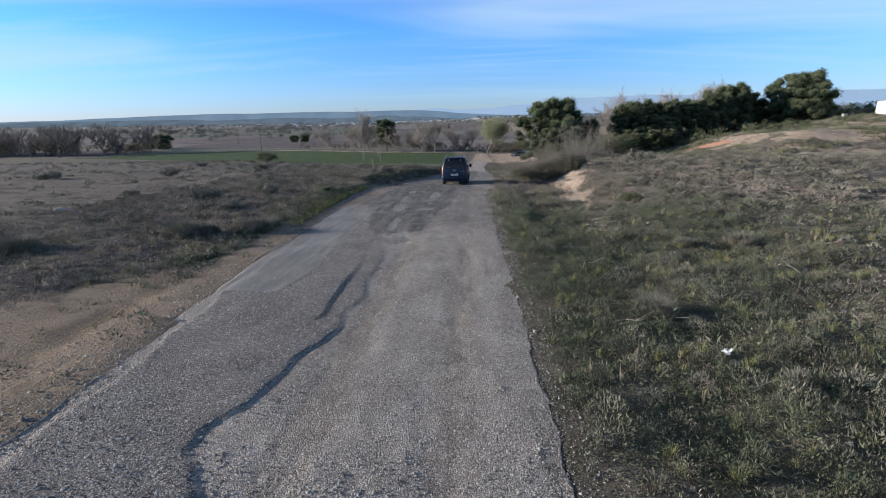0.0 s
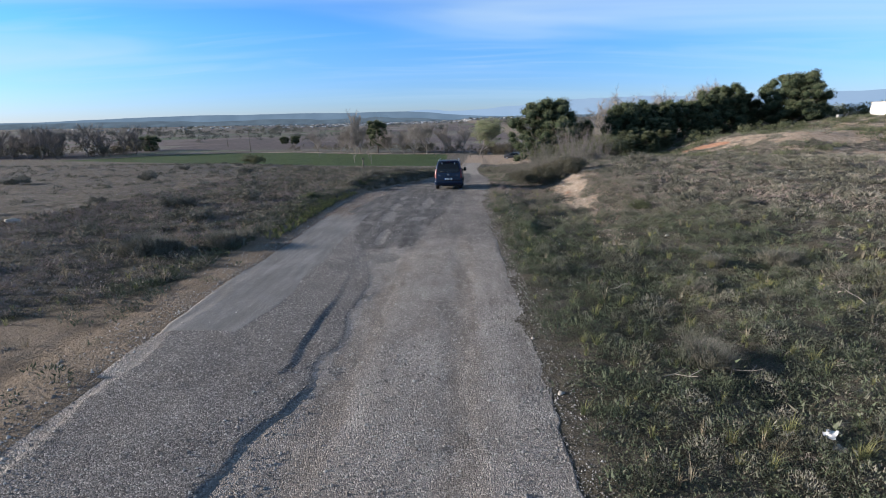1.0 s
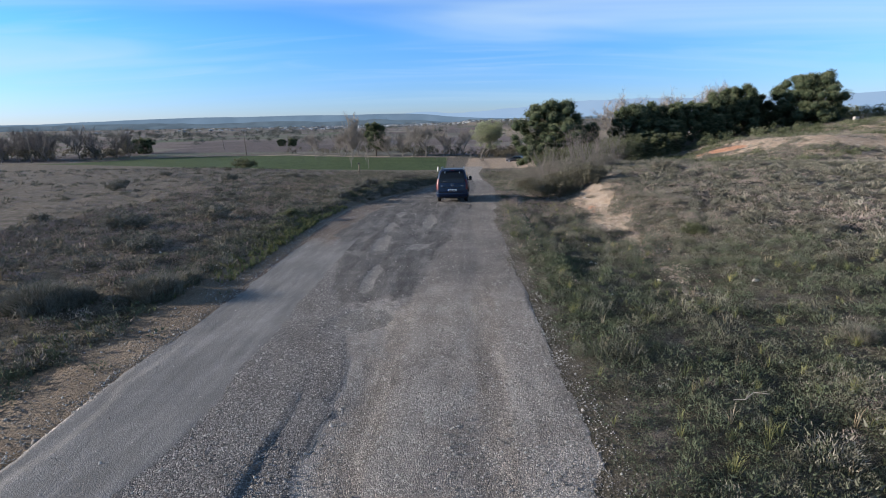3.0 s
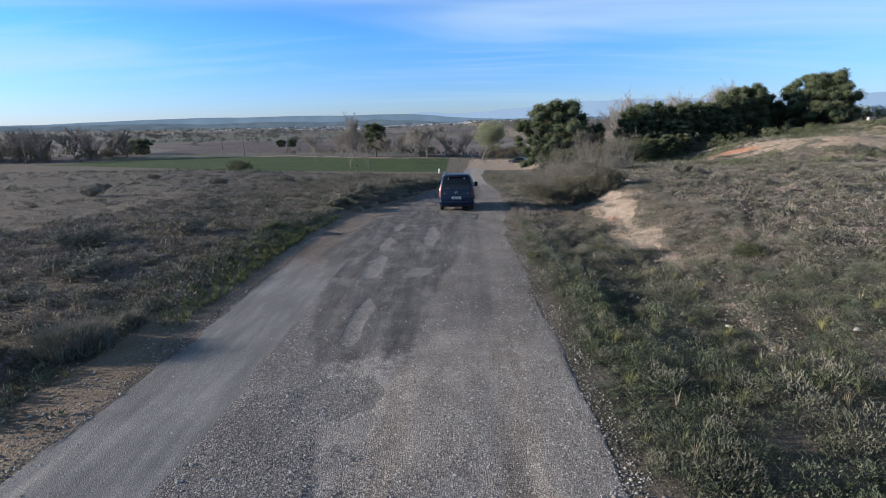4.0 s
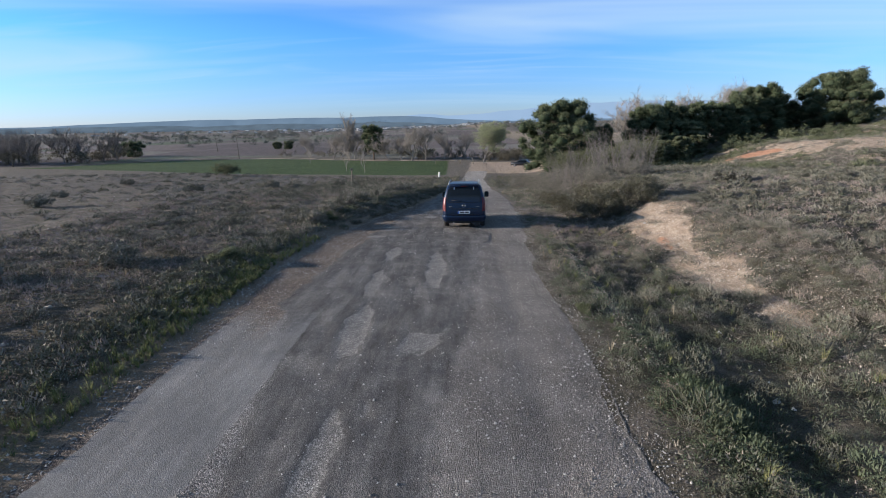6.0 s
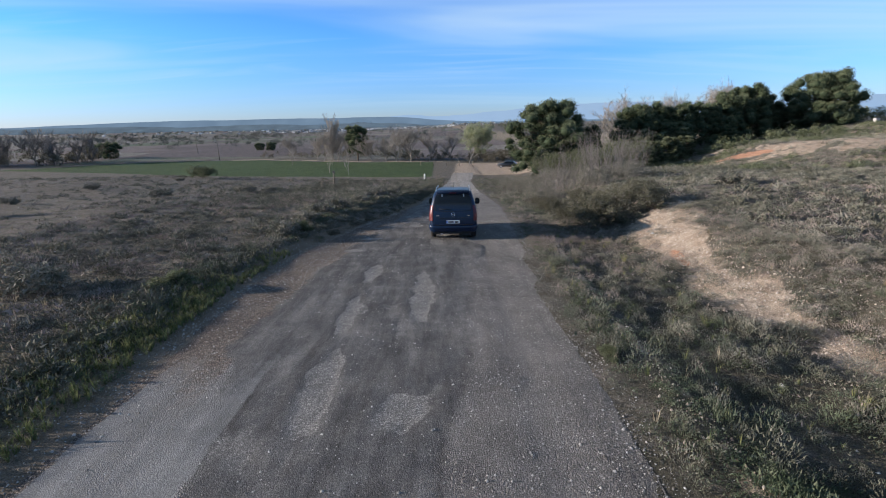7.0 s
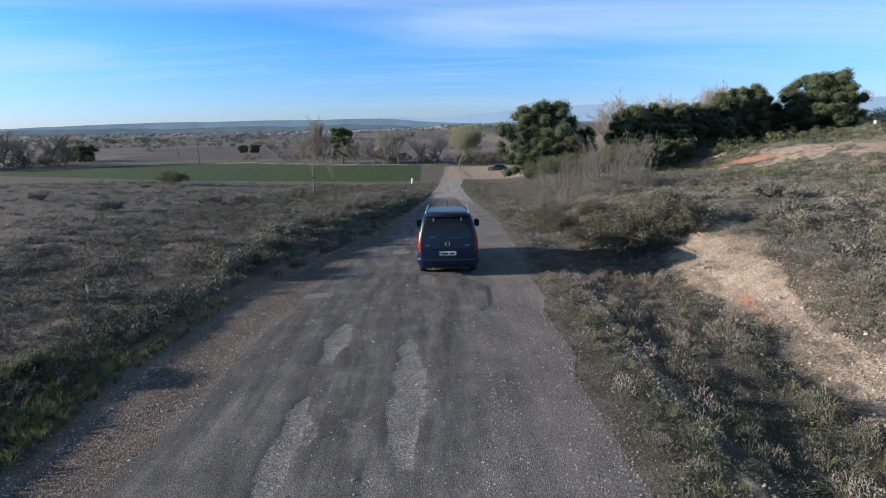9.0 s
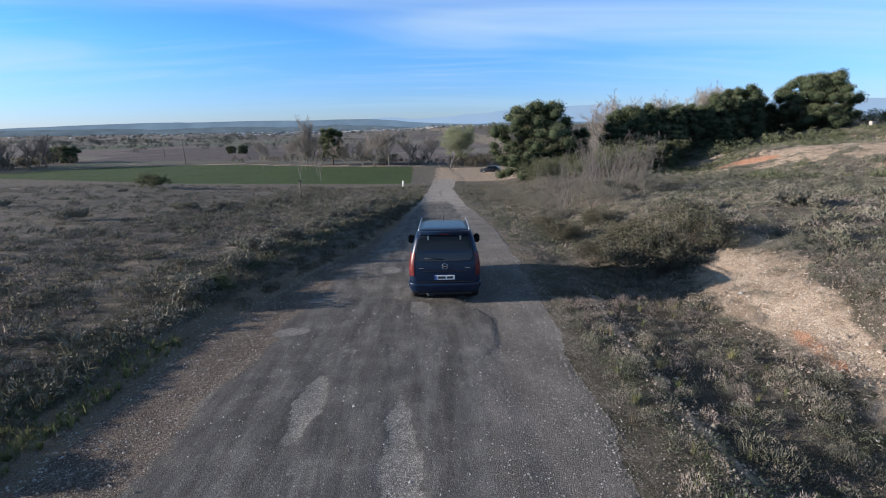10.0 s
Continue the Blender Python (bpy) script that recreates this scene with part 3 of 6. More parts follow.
def road_material():
    m = bpy.data.materials.new("road_surface")
    m.use_nodes = True
    N, L = m.node_tree.nodes, m.node_tree.links
    b = N["Principled BSDF"]
    b.inputs["Roughness"].default_value, b.inputs["Specular IOR Level"].default_value = 0.92, 0.18
    tc = N.new("ShaderNodeTexCoord")

    def noise_of(scale, detail=4):
        n = N.new("ShaderNodeTexNoise")
        n.inputs["Scale"].default_value, n.inputs["Detail"].default_value, n.inputs["Roughness"].default_value = scale, detail, 0.6
        L.new(tc.outputs["Object"], n.inputs["Vector"])
        return n.outputs[0]

    def ramp_of(value, *stops):
        r = N.new("ShaderNodeValToRGB")
        while len(r.color_ramp.elements) < len(stops):
            r.color_ramp.elements.new(0.5)
        for k, (p, c) in enumerate(stops):
            r.color_ramp.elements[k].position, r.color_ramp.elements[k].color = p, (*c, 1)
        L.new(value, r.inputs[0])
        return r.outputs[0]

    def mixed(f, a, c, kind="MIX"):
        x = N.new("ShaderNodeMix"); x.data_type = "RGBA"; x.blend_type = kind
        if isinstance(f, float):
            x.inputs[0].default_value = f
        else:
            L.new(f, x.inputs[0])
        L.new(a, x.inputs[6]); L.new(c, x.inputs[7])
        return x.outputs[2]

    def mask(name, ragged=0.5, scale=7.0):
        s = N.new("ShaderNodeAttribute"); s.attribute_name = name
        ma = N.new("ShaderNodeMath"); ma.operation = "MULTIPLY_ADD"
        ma.inputs[1].default_value, ma.inputs[2].default_value = ragged, -ragged / 2
        L.new(noise_of(scale, 5), ma.inputs[0])
        ad = N.new("ShaderNodeMath"); ad.operation = "ADD"
        L.new(s.outputs["Fac"], ad.inputs[0]); L.new(ma.outputs[0], ad.inputs[1])
        mr = N.new("ShaderNodeMapRange")
        mr.inputs[1].default_value, mr.inputs[2].default_value = 0.35, 0.65
        L.new(ad.outputs[0], mr.inputs[0])
        return mr.outputs[0]
    v = N.new("ShaderNodeTexVoronoi"); v.inputs["Scale"].default_value = 68
    L.new(tc.outputs["Object"], v.inputs["Vector"])
    sc = N.new("ShaderNodeSeparateColor"); L.new(v.outputs["Color"], sc.inputs[0])
    pebble = ramp_of(sc.outputs[0], (0.0, (0.32, 0.32, 0.33)), (0.5, (0.86, 0.85, 0.85)), (0.8, (1.5, 1.48, 1.45)), (1.0, (2.9, 2.88, 2.85)))
    mp = N.new("ShaderNodeMapping"); mp.inputs["Scale"].default_value = (3.2, 0.45, 1)
    L.new(tc.outputs["Object"], mp.inputs[0])
    sn = N.new("ShaderNodeTexNoise")
    sn.inputs["Scale"].default_value, sn.inputs["Detail"].default_value, sn.inputs["Roughness"].default_value = 1.0, 8, 0.68
    L.new(mp.outputs[0], sn.inputs["Vector"])
    streak = ramp_of(sn.outputs[0], (0.34, (0.62, 0.61, 0.60)), (0.5, (0.98, 0.97, 0.96)), (0.66, (1.42, 1.4, 1.37)))
    gravel = mixed(0.8, ramp_of(noise_of(0.8), (0.3, (0.245, 0.224, 0.205)), (0.5, (0.31, 0.288, 0.267)), (0.7, (0.375, 0.352, 0.33))), mixed(noise_of(2.2, 4), pebble, streak), "MULTIPLY")
    dust = ramp_of(noise_of(3), (0.3, (0.25, 0.225, 0.20)), (0.7, (0.31, 0.285, 0.26)))
    chip = mixed(0.75, ramp_of(noise_of(1.2), (0.3, (0.158, 0.151, 0.147)), (0.7, (0.215, 0.207, 0.20))), pebble, "MULTIPLY")
    grain = mixed(0.28, mixed(1.0, ramp_of(noise_of(70, 4), (0.32, (0.6, 0.6, 0.6)), (0.68, (1.4, 1.4, 1.4))), streak, "MULTIPLY"), pebble, "MULTIPLY")
    repair = mixed(0.55, ramp_of(noise_of(0.9, 6), (0.3, (0.185, 0.181, 0.176)), (0.7, (0.235, 0.23, 0.224))), grain, "MULTIPLY")
    dark = mixed(1.0, ramp_of(noise_of(1.6, 8), (0.3, (0.098, 0.094, 0.092)), (0.5, (0.130, 0.124, 0.119)), (0.7, (0.172, 0.163, 0.154))), grain, "MULTIPLY")
    worn = mixed(0.6, ramp_of(noise_of(4), (0.3, (0.175, 0.167, 0.157)), (0.7, (0.245, 0.232, 0.215))), pebble, "MULTIPLY")
    c = mixed(mask("rut", 1.5, 1.6), gravel, mixed(0.5, mixed(0.8, dust, streak, "MULTIPLY"), pebble, "MULTIPLY"))
    aged = mixed(0.7, ramp_of(noise_of(0.9, 6), (0.3, (0.145, 0.135, 0.127)), (0.7, (0.23, 0.216, 0.203))), mixed(0.5, pebble, streak), "MULTIPLY")
    c = mixed(mask("aged", 0.6, 1.2), c, aged)
    shoulder = mixed(0.75, ramp_of(noise_of(1.4), (0.3, (0.115, 0.094, 0.08)), (0.7, (0.185, 0.155, 0.13))), pebble, "MULTIPLY")
    c = mixed(mask("shoulder", 0.9, 2.0), c, shoulder)
    c = mixed(mask("chip"), c, chip)
    c = mixed(mask("dark", 1.0, 5.0), c, dark)
    c = mixed(mask("repair"), c, repair)
    c = mixed(mask("worn", 0.8, 9.0), c, worn)
    L.new(c, b.inputs["Base Color"])
    bp = N.new("ShaderNodeBump")
    bp.inputs["Distance"].default_value = 0.022
    hv = N.new("ShaderNodeMath"); hv.operation = "SUBTRACT"
    L.new(noise_of(30, 6), hv.inputs[0]); L.new(v.outputs["Distance"], hv.inputs[1])
    # smooth where asphalt was laid, rough on the gravel
    s1 = N.new("ShaderNodeAttribute"); s1.attribute_name = "repair"
    s2 = N.new("ShaderNodeAttribute"); s2.attribute_name = "dark"
    big = N.new("ShaderNodeMath"); big.operation = "MAXIMUM"
    L.new(s1.outputs["Fac"], big.inputs[0]); L.new(s2.outputs["Fac"], big.inputs[1])
    st = N.new("ShaderNodeMapRange")
    st.inputs[3].default_value, st.inputs[4].default_value = 1.0, 0.28
    L.new(big.outputs[0], st.inputs[0]); L.new(st.outputs[0], bp.inputs["Strength"])
    L.new(hv.outputs[0], bp.inputs["Height"]); L.new(bp.outputs[0], b.inputs["Normal"])
    return m


M_ROAD = road_material()


def build_road():
    ys = np.concatenate([np.arange(-38, 1.5, 0.4), np.arange(1.5, 44, 0.07), np.arange(44, 112, 0.3)])
    l = road_left(ys) + wander(ys, 3.3, 0.8, 0.14)
    r = road_right(ys) + wander(ys, 9.9, 0.8, 0.18) + wander(ys, 4.4, 3.0, 0.2)
    u = np.concatenate([[0, 0], np.linspace(0, 1, 104), [1, 1]])
    X = l[:, None] + (r - l)[:, None] * u[None]
    X[:, 0] -= 0.25; X[:, 1] -= 0.02; X[:, -1] += 0.25; X[:, -2] += 0.02
    Y = np.repeat(ys[:, None], len(u), 1)
    chip, repair, dark, worn, rut, rise = zones(X, Y)
    Z = terrain(X, Y) + rise
    Z[:, 0] = terrain(X[:, 0], Y[:, 0]) - 0.03; Z[:, -1] = terrain(X[:, -1], Y[:, -1]) - 0.12
    Z[:, 1] = terrain(X[:, 1], Y[:, 1]) + 0.006; Z[:, -2] = terrain(X[:, -2], Y[:, -2]) + 0.006
    Z -= 0.07 * smooth(0.05, -0.3, np.minimum(X - road_left(Y), road_right(Y) - X))
    Z[0] -= 0.1; Z[-1] -= 0.1
    ny, nx = X.shape
    idx = np.arange(nx * ny).reshape(ny, nx)
    faces = np.stack([idx[:-1, :-1], idx[:-1, 1:], idx[1:, 1:], idx[1:, :-1]], -1).reshape(-1, 4)
    ob = np_part("road", np.stack([X, Y, Z], -1).reshape(-1, 3), faces, M_ROAD, flat=False, chip=chip.ravel(), repair=repair.ravel(), dark=dark.ravel(), worn=worn.ravel(), rut=rut.ravel(), aged=(0.75 * smooth(11, 20, Y) * (1 - 0.7 * smooth(45, 75, Y))).ravel(), shoulder=np.maximum(smooth(15, 20, Y) * smooth(-2.0, -4.0, X), smooth(12, 16, Y) * smooth(-4.9, -5.4, X)).ravel())
    return tagged(ob, "worn country road of loose grey gravel and broken dark asphalt", "road", kind="structure")


road = build_road()


# ---- the car ----
PAINT = bpy.data.materials.new("blue_paint")
PAINT.use_nodes = True


def paint_nodes():
    N, L = PAINT.node_tree.nodes, PAINT.node_tree.links
    b = N["Principled BSDF"]
    n = N.new("ShaderNodeTexNoise"); n.inputs["Scale"].default_value = 3
    tc = N.new("ShaderNodeTexCoord"); L.new(tc.outputs["Object"], n.inputs["Vector"])
    r = N.new("ShaderNodeValToRGB")
    r.color_ramp.elements[0].color, r.color_ramp.elements[1].color = (0.004, 0.013, 0.037, 1), (0.006, 0.018, 0.047, 1)
    L.new(n.outputs[0], r.inputs[0]); L.new(r.outputs[0], b.inputs["Base Color"])
    b.inputs["Metallic"].default_value, b.inputs["Roughness"].default_value = 0.0, 0.32
    b.inputs["Coat Weight"].default_value, b.inputs["Coat Roughness"].default_value = 0.2, 0.05
    b.inputs["Specular IOR Level"].default_value = 0.25


paint_nodes()
GLASS = plain("tinted_glass", (0.006, 0.008, 0.011), 0.06, 0.0, 0.0, 0.6)
BLACK = material("black_plastic", [(0.012, 0.012, 0.013), (0.022, 0.022, 0.023)], 6, 0.6)
RUBBER = material("tyre_rubber", [(0.02, 0.019, 0.018), (0.045, 0.04, 0.036)], 8, 0.9)
CHROME = plain("chrome", (0.62, 0.63, 0.65), 0.18, 1.0)
ALLOY = plain("alloy", (0.42, 0.43, 0.45), 0.35, 0.9)
LAMP_RED = plain("red_lens", (0.10, 0.004, 0.006), 0.35, 0, 0.1, 0.3)
LAMP_CLEAR = plain("clear_lens", (0.16, 0.03, 0.03), 0.3, 0, 0.2, 0.3)
PLATE = plain("plate_white", (0.72, 0.74, 0.76), 0.4)
PLATE_BLUE = plain("plate_blue", (0.03, 0.10, 0.42), 0.4)
INK = plain("dark_ink", (0.03, 0.03, 0.035), 0.6)

Z_LEVELS = [0.26, 0.34, 0.45, 0.55, 0.68, 0.80, 0.92, 1.02, 1.10, 1.20, 1.32, 1.44, 1.56, 1.66, 1.73, 1.775, 1.80, 1.812]
BODY_Z = (0.26, 0.45, 0.70, 0.95, 1.08, 1.30, 1.56, 1.70, 1.775, 1.80, 1.812)
HALF_W = (0.84, 0.905, 0.924, 0.92, 0.905, 0.86, 0.785, 0.735, 0.68, 0.60, 0.45)
REAR_Y = (0.10, 0.03, 0.03, 0.05, 0.07, 0.115, 0.19, 0.25, 0.34, 0.46, 0.65)
NOSE_Y = (4.25, 4.39, 4.38, 4.22, 3.45, 3.10, 2.78, 2.55, 2.38, 2.20, 1.95)
CORNER = (0.16, 0.20, 0.20, 0.19, 0.18, 0.17, 0.16, 0.16, 0.2, 0.2, 0.2)


def body_at(z):
    return [float(np.interp(z, BODY_Z, v)) for v in (HALF_W, REAR_Y, NOSE_Y, CORNER)]


def rear_y(x, z):
    """The tail surface: y at (x, z), slightly crowned, rounded at the corners."""
    w, r, _, c = body_at(z)
    y = r + 0.03 * (x / w) ** 2
    over = abs(x) - (w - c)
    if over > 0:
        y += c - math.sqrt(max(0.0, c * c - min(over, c) ** 2))
    return y


def slice_ring(z, n_side=10, n_corner=6):
    w, r, f, c = body_at(z)
    pts = []
    for k in range(9):
        x = -(w - c) + 2 * (w - c) * k / 8
        pts.append((x, r + 0.03 * (x / w) ** 2))
    y0 = r + 0.03 * ((w - c) / w) ** 2
    for k in range(1, n_corner + 1):
        t = k / n_corner * math.pi / 2
        pts.append((w - c + c * math.sin(t), y0 + c - c * math.cos(t)))
    ya, yb = y0 + c, f - c * 1.6
    for k in range(1, n_side + 1):
        t = k / n_side
        pts.append((w - 0.06 * t ** 4, ya + (yb - ya) * t))
    for k in range(1, n_corner + 1):
        t = k / n_corner * math.pi / 2
        pts.append((w - 0.06 - c * 1.6 * (1 - math.cos(t)), yb + c * 1.6 * math.sin(t)))
    right = pts[4:]
    left = [(-x, y) for x, y in reversed(right[1:])]
    return right + left


def loft(rings, cap=True):
    bm = bmesh.new()
    rows = [[bm.verts.new(p) for p in ring] for ring in rings]
    n = len(rows[0])
    for a, b in zip(rows, rows[1:]):
        for k in range(n):
            bm.faces.new((a[k], a[(k + 1) % n], b[(k + 1) % n], b[k]))
    if cap:
        bm.faces.new(rows[-1])
        bm.faces.new(rows[0][::-1])
    for f in bm.faces:
        f.smooth = True
    return bm


def sheet(f, us, vs, thick=0.0):
    """A patch of the surface f(u, v)."""
    bm = bmesh.new()
    rows = [[bm.verts.new(f(u, v)) for u in us] for v in vs]
    for a, b in zip(rows, rows[1:]):
        for k in range(len(us) - 1):
            fc = bm.faces.new((a[k], a[k + 1], b[k + 1], b[k]))
            fc.smooth = True
    if thick:
        bmesh.ops.recalc_face_normals(bm, faces=bm.faces)
        bmesh.ops.solidify(bm, geom=bm.faces[:], thickness=thick)
    return bm


def box(x0, x1, y0, y1, z0, z1, bevel=0.0):
    bm = bmesh.new()
    bmesh.ops.create_cube(bm, size=1)
    bmesh.ops.transform(bm, matrix=Matrix.Translation(((x0 + x1) / 2, (y0 + y1) / 2, (z0 + z1) / 2)) @ Matrix.Diagonal((x1 - x0, y1 - y0, z1 - z0, 1)), verts=bm.verts)
    if bevel:
        bmesh.ops.bevel(bm, geom=bm.edges[:], offset=bevel, segments=2, affect="EDGES")
    return bm


def rod(points, r, sides=8, close=True):
    """A tube along points."""
    bm = bmesh.new()
    rows = []
    pts = [Vector(p) for p in points]
    for k, p in enumerate(pts):
        d = (pts[min(k + 1, len(pts) - 1)] - pts[max(k - 1, 0)]).normalized()
        m = d.to_track_quat("Z", "Y").to_matrix()
        rr = r[k] if isinstance(r, (list, tuple)) else r
        rows.append([bm.verts.new(p + m @ Vector((rr * math.cos(t), rr * math.sin(t), 0))) for t in np.arange(sides) * 2 * math.pi / sides])
    for a, b in zip(rows, rows[1:]):
        for k in range(sides):
            bm.faces.new((a[k], a[(k + 1) % sides], b[(k + 1) % sides], b[k])).smooth = True
    if close:
        bm.faces.new(rows[-1]); bm.faces.new(rows[0][::-1])
    return bm


def lathe(profile, sides=28):
    """Turned round x. profile: (x, radius) pairs."""
    bm = bmesh.new()
    rows = [[bm.verts.new((x, r * math.cos(t), r * math.sin(t))) for t in np.arange(sides) * 2 * math.pi / sides] for x, r in profile]
    for a, b in zip(rows, rows[1:]):
        for k in range(sides):
            bm.faces.new((a[k], a[(k + 1) % sides], b[(k + 1) % sides], b[k])).smooth = True
    return bm


def moved(bm, m):
    bmesh.ops.transform(bm, matrix=m, verts=bm.verts)
    return bm


def build_car(m):
    car = tagged(new("car"), "dark blue family van with roof rails on the gravel road", "car")
    part("body", loft([[(x, y, z) for x, y in slice_ring(z)] for z in Z_LEVELS]), PAINT, car)

    # tailgate window, rounded by a black rim
    def pane(off, grow):
        def f(u, v):
            w = (0.745 + grow) * (1 - 0.10 * v)
            e = abs(2 * v - 1)
            w *= 1 - 0.10 * max(0, e - 0.6) ** 1.5 / 0.25
            z = 1.075 - grow + (0.555 + 2 * grow) * v - 0.03 * (1 - u * u) * (1 - v) * 0.6
            x = u * w
            return (x, rear_y(x, z) - off, z)
        return f
    part("rear_window", sheet(pane(0.008, 0.0), np.linspace(-1, 1, 21), np.linspace(0, 1, 11)), GLASS, car, "dark tinted rear window")
    part("window_rim", sheet(pane(0.004, 0.02), np.linspace(-1, 1, 21), np.linspace(0, 1, 11)), BLACK, car)
    part("spoiler", loft([[(x, rear_y(x, 1.70) - 0.03 - (0.10 if k in (0,) else 0.12) * 0.6 + dy, z) for x, dy in
                           [(-0.66, 0.05), (-0.6, 0.0), (0, -0.02), (0.6, 0.0), (0.66, 0.05), (0.62, 0.22), (0, 0.25), (-0.62, 0.22)]] for k, z in enumerate((1.685, 1.71, 1.745, 1.76))]), PAINT, car)
    part("brake_light", box(-0.13, 0.13, rear_y(0, 1.70) - 0.135, rear_y(0, 1.70) - 0.06, 1.695, 1.72, 0.004), LAMP_RED, car, "red high-level brake light")
    for x in (-0.42, 0.42):
        part("hinge", box(x - 0.022, x + 0.022, rear_y(x, 1.62) - 0.045, rear_y(x, 1.62) + 0.01, 1.555, 1.67, 0.012), ALLOY, car, "silver tailgate hinge cover")
    # tail lamps wrapped round the corners
    for s in (-1, 1):
        def lens(z0, z1, off, a0, a1):
            def f(u, v):
                z = z0 + (z1 - z0) * v
                w, r, _, c = body_at(z)
                t = (a0 + (a1 - a0) * u) * math.pi / 2
                y0 = r + 0.03 * ((w - c) / w) ** 2
                x = w - c + (c + off) * math.sin(t)
                y = y0 + c - (c + off) * math.cos(t)
                return (s * x, y, z)
            return f
        lamp = part("tail_lamp", sheet(lens(0.70, 1.26, 0.012, 0.22, 1.08), np.linspace(0, 1, 8), np.linspace(0, 1, 10)), LAMP_RED, car, "tall red tail lamp")
        part("indicator", sheet(lens(0.83, 0.93, 0.016, 0.4, 0.95), np.linspace(0, 1, 6), np.linspace(0, 1, 4)), LAMP_CLEAR, lamp)
        part("reflector", sheet(lens(0.36, 0.43, 0.045, 0.1, 0.6), np.linspace(0, 1, 6), np.linspace(0, 1, 3)), LAMP_RED, car)

    # bumper
    def bump(u, v):
        z = 0.30 + 0.24 * v
        w, r, _, c = body_at(max(z, 0.34))
        out = 0.05 * math.sin(math.pi * min(1, 0.25 + 0.55 * v)) + 0.012
        s, k = (1 if u > 0 else -1), abs(u)
        straight, arc = w - c, c * math.pi / 2
        total = straight + arc + 0.25
        d = k * total
        y0 = r + 0.03 * ((w - c) / w) ** 2
        if d < straight:
            return (s * d, r + 0.03 * (d / w) ** 2 - out, z)
        if d < straight + arc:
            t = (d - straight) / c
            return (s * (w - c + (c + out) * math.sin(t)), y0 + c - (c + out) * math.cos(t), z)
        return (s * (w + out), y0 + c + d - straight - arc, z)
    part("bumper", sheet(bump, np.linspace(-1, 1, 41), np.linspace(0, 1, 8), 0.02), PAINT, car)
    part("bumper_ledge", sheet(lambda u, v: (u * 0.78, rear_y(u * 0.78, 0.545) - 0.055 + 0.055 * v, 0.545 + 0.012 * v), np.linspace(-1, 1, 15), (0, 1)), BLACK, car)
    part("bumper_skirt", box(-0.72, 0.72, 0.06, 0.30, 0.21, 0.31, 0.03), BLACK, car)
    # handle ledge, number plate, badge, wiper
    part("tailgate_groove", box(-0.60, 0.60, rear_y(0, 0.80) - 0.012, rear_y(0, 0.80) + 0.02, 0.795, 0.812, 0.004), BLACK, car)
    yp = rear_y(0, 0.66)
    plate = part("number_plate", box(-0.26, 0.26, yp - 0.022, yp + 0.01, 0.605, 0.715, 0.004), PLATE, car, "white number plate with a blue band")
    part("plate_band", box(-0.256, -0.215, yp - 0.025, yp - 0.012, 0.609, 0.711), PLATE_BLUE, plate)
    for x0, x1 in ((-0.18, 0.02), (0.06, 0.21)):
        part("plate_bar", box(x0, x1, yp - 0.026, yp - 0.012, 0.632, 0.688), INK, plate)
    yb = rear_y(0, 0.93)
    ring = lathe([(-0.010, 0.062), (-0.016, 0.066), (-0.010, 0.076), (0.008, 0.078)], 24)
    badge = part("badge", moved(ring, Matrix.Translation((0, yb, 0.93)) @ Matrix.Rotation(radians(90), 4, "Z")), CHROME, car, "chrome ring badge")
    part("badge_bar", box(-0.06, 0.06, yb - 0.016, yb + 0.004, 0.922, 0.938, 0.003), CHROME, badge)
    part("lettering", box(-0.66, -0.53, rear_y(0.6, 0.89) - 0.012, rear_y(0.6, 0.89) + 0.004, 0.875, 0.898), CHROME, car, "small chrome lettering bar")
    part("lettering", box(0.53, 0.66, rear_y(0.6, 0.89) - 0.012, rear_y(0.6, 0.89) + 0.004, 0.88, 0.9), CHROME, car, "small chrome lettering bar")
    part("wiper", rod([(-0.02, rear_y(0, 1.08) - 0.04, 1.10), (-0.30, rear_y(0.3, 1.12) - 0.035, 1.125), (-0.52, rear_y(0.5, 1.13) - 0.03, 1.13)], 0.012), BLACK, car)
    # roof rails, ribs, aerial
    for s in (-1, 1):
        part("roof_rail", rod([(s * 0.66, 0.42, 1.75), (s * 0.655, 0.50, 1.83), (s * 0.65, 0.62, 1.855), (s * 0.645, 1.3, 1.875), (s * 0.645, 2.0, 1.865), (s * 0.65, 2.25, 1.84), (s * 0.655, 2.35, 1.77)], 0.02), ALLOY, car, "silver roof rail")
    for k in range(6):
        x = -0.40 + 0.16 * k
        part("roof_rib", box(x - 0.012, x + 0.012, 0.72, 1.9, 1.805, 1.818, 0.005), PAINT, car)
    part("aerial", rod([(0, 2.0, 1.81), (0, 1.9, 2.02)], [0.009, 0.003], 6), BLACK, car, "short black roof aerial")

    # sides: windows, handles, sills, mirrors
    def side(s, y0, y1, z0, z1, slope0=0.0, slope1=0.0, off=0.006):
        def f(u, v):
            z = z0 + (z1 - z0) * v
            y = (y0 + slope0 * v) + ((y1 + slope1 * v) - (y0 + slope0 * v)) * u
            return (s * (body_at(z)[0] + off), y, z)
        return f
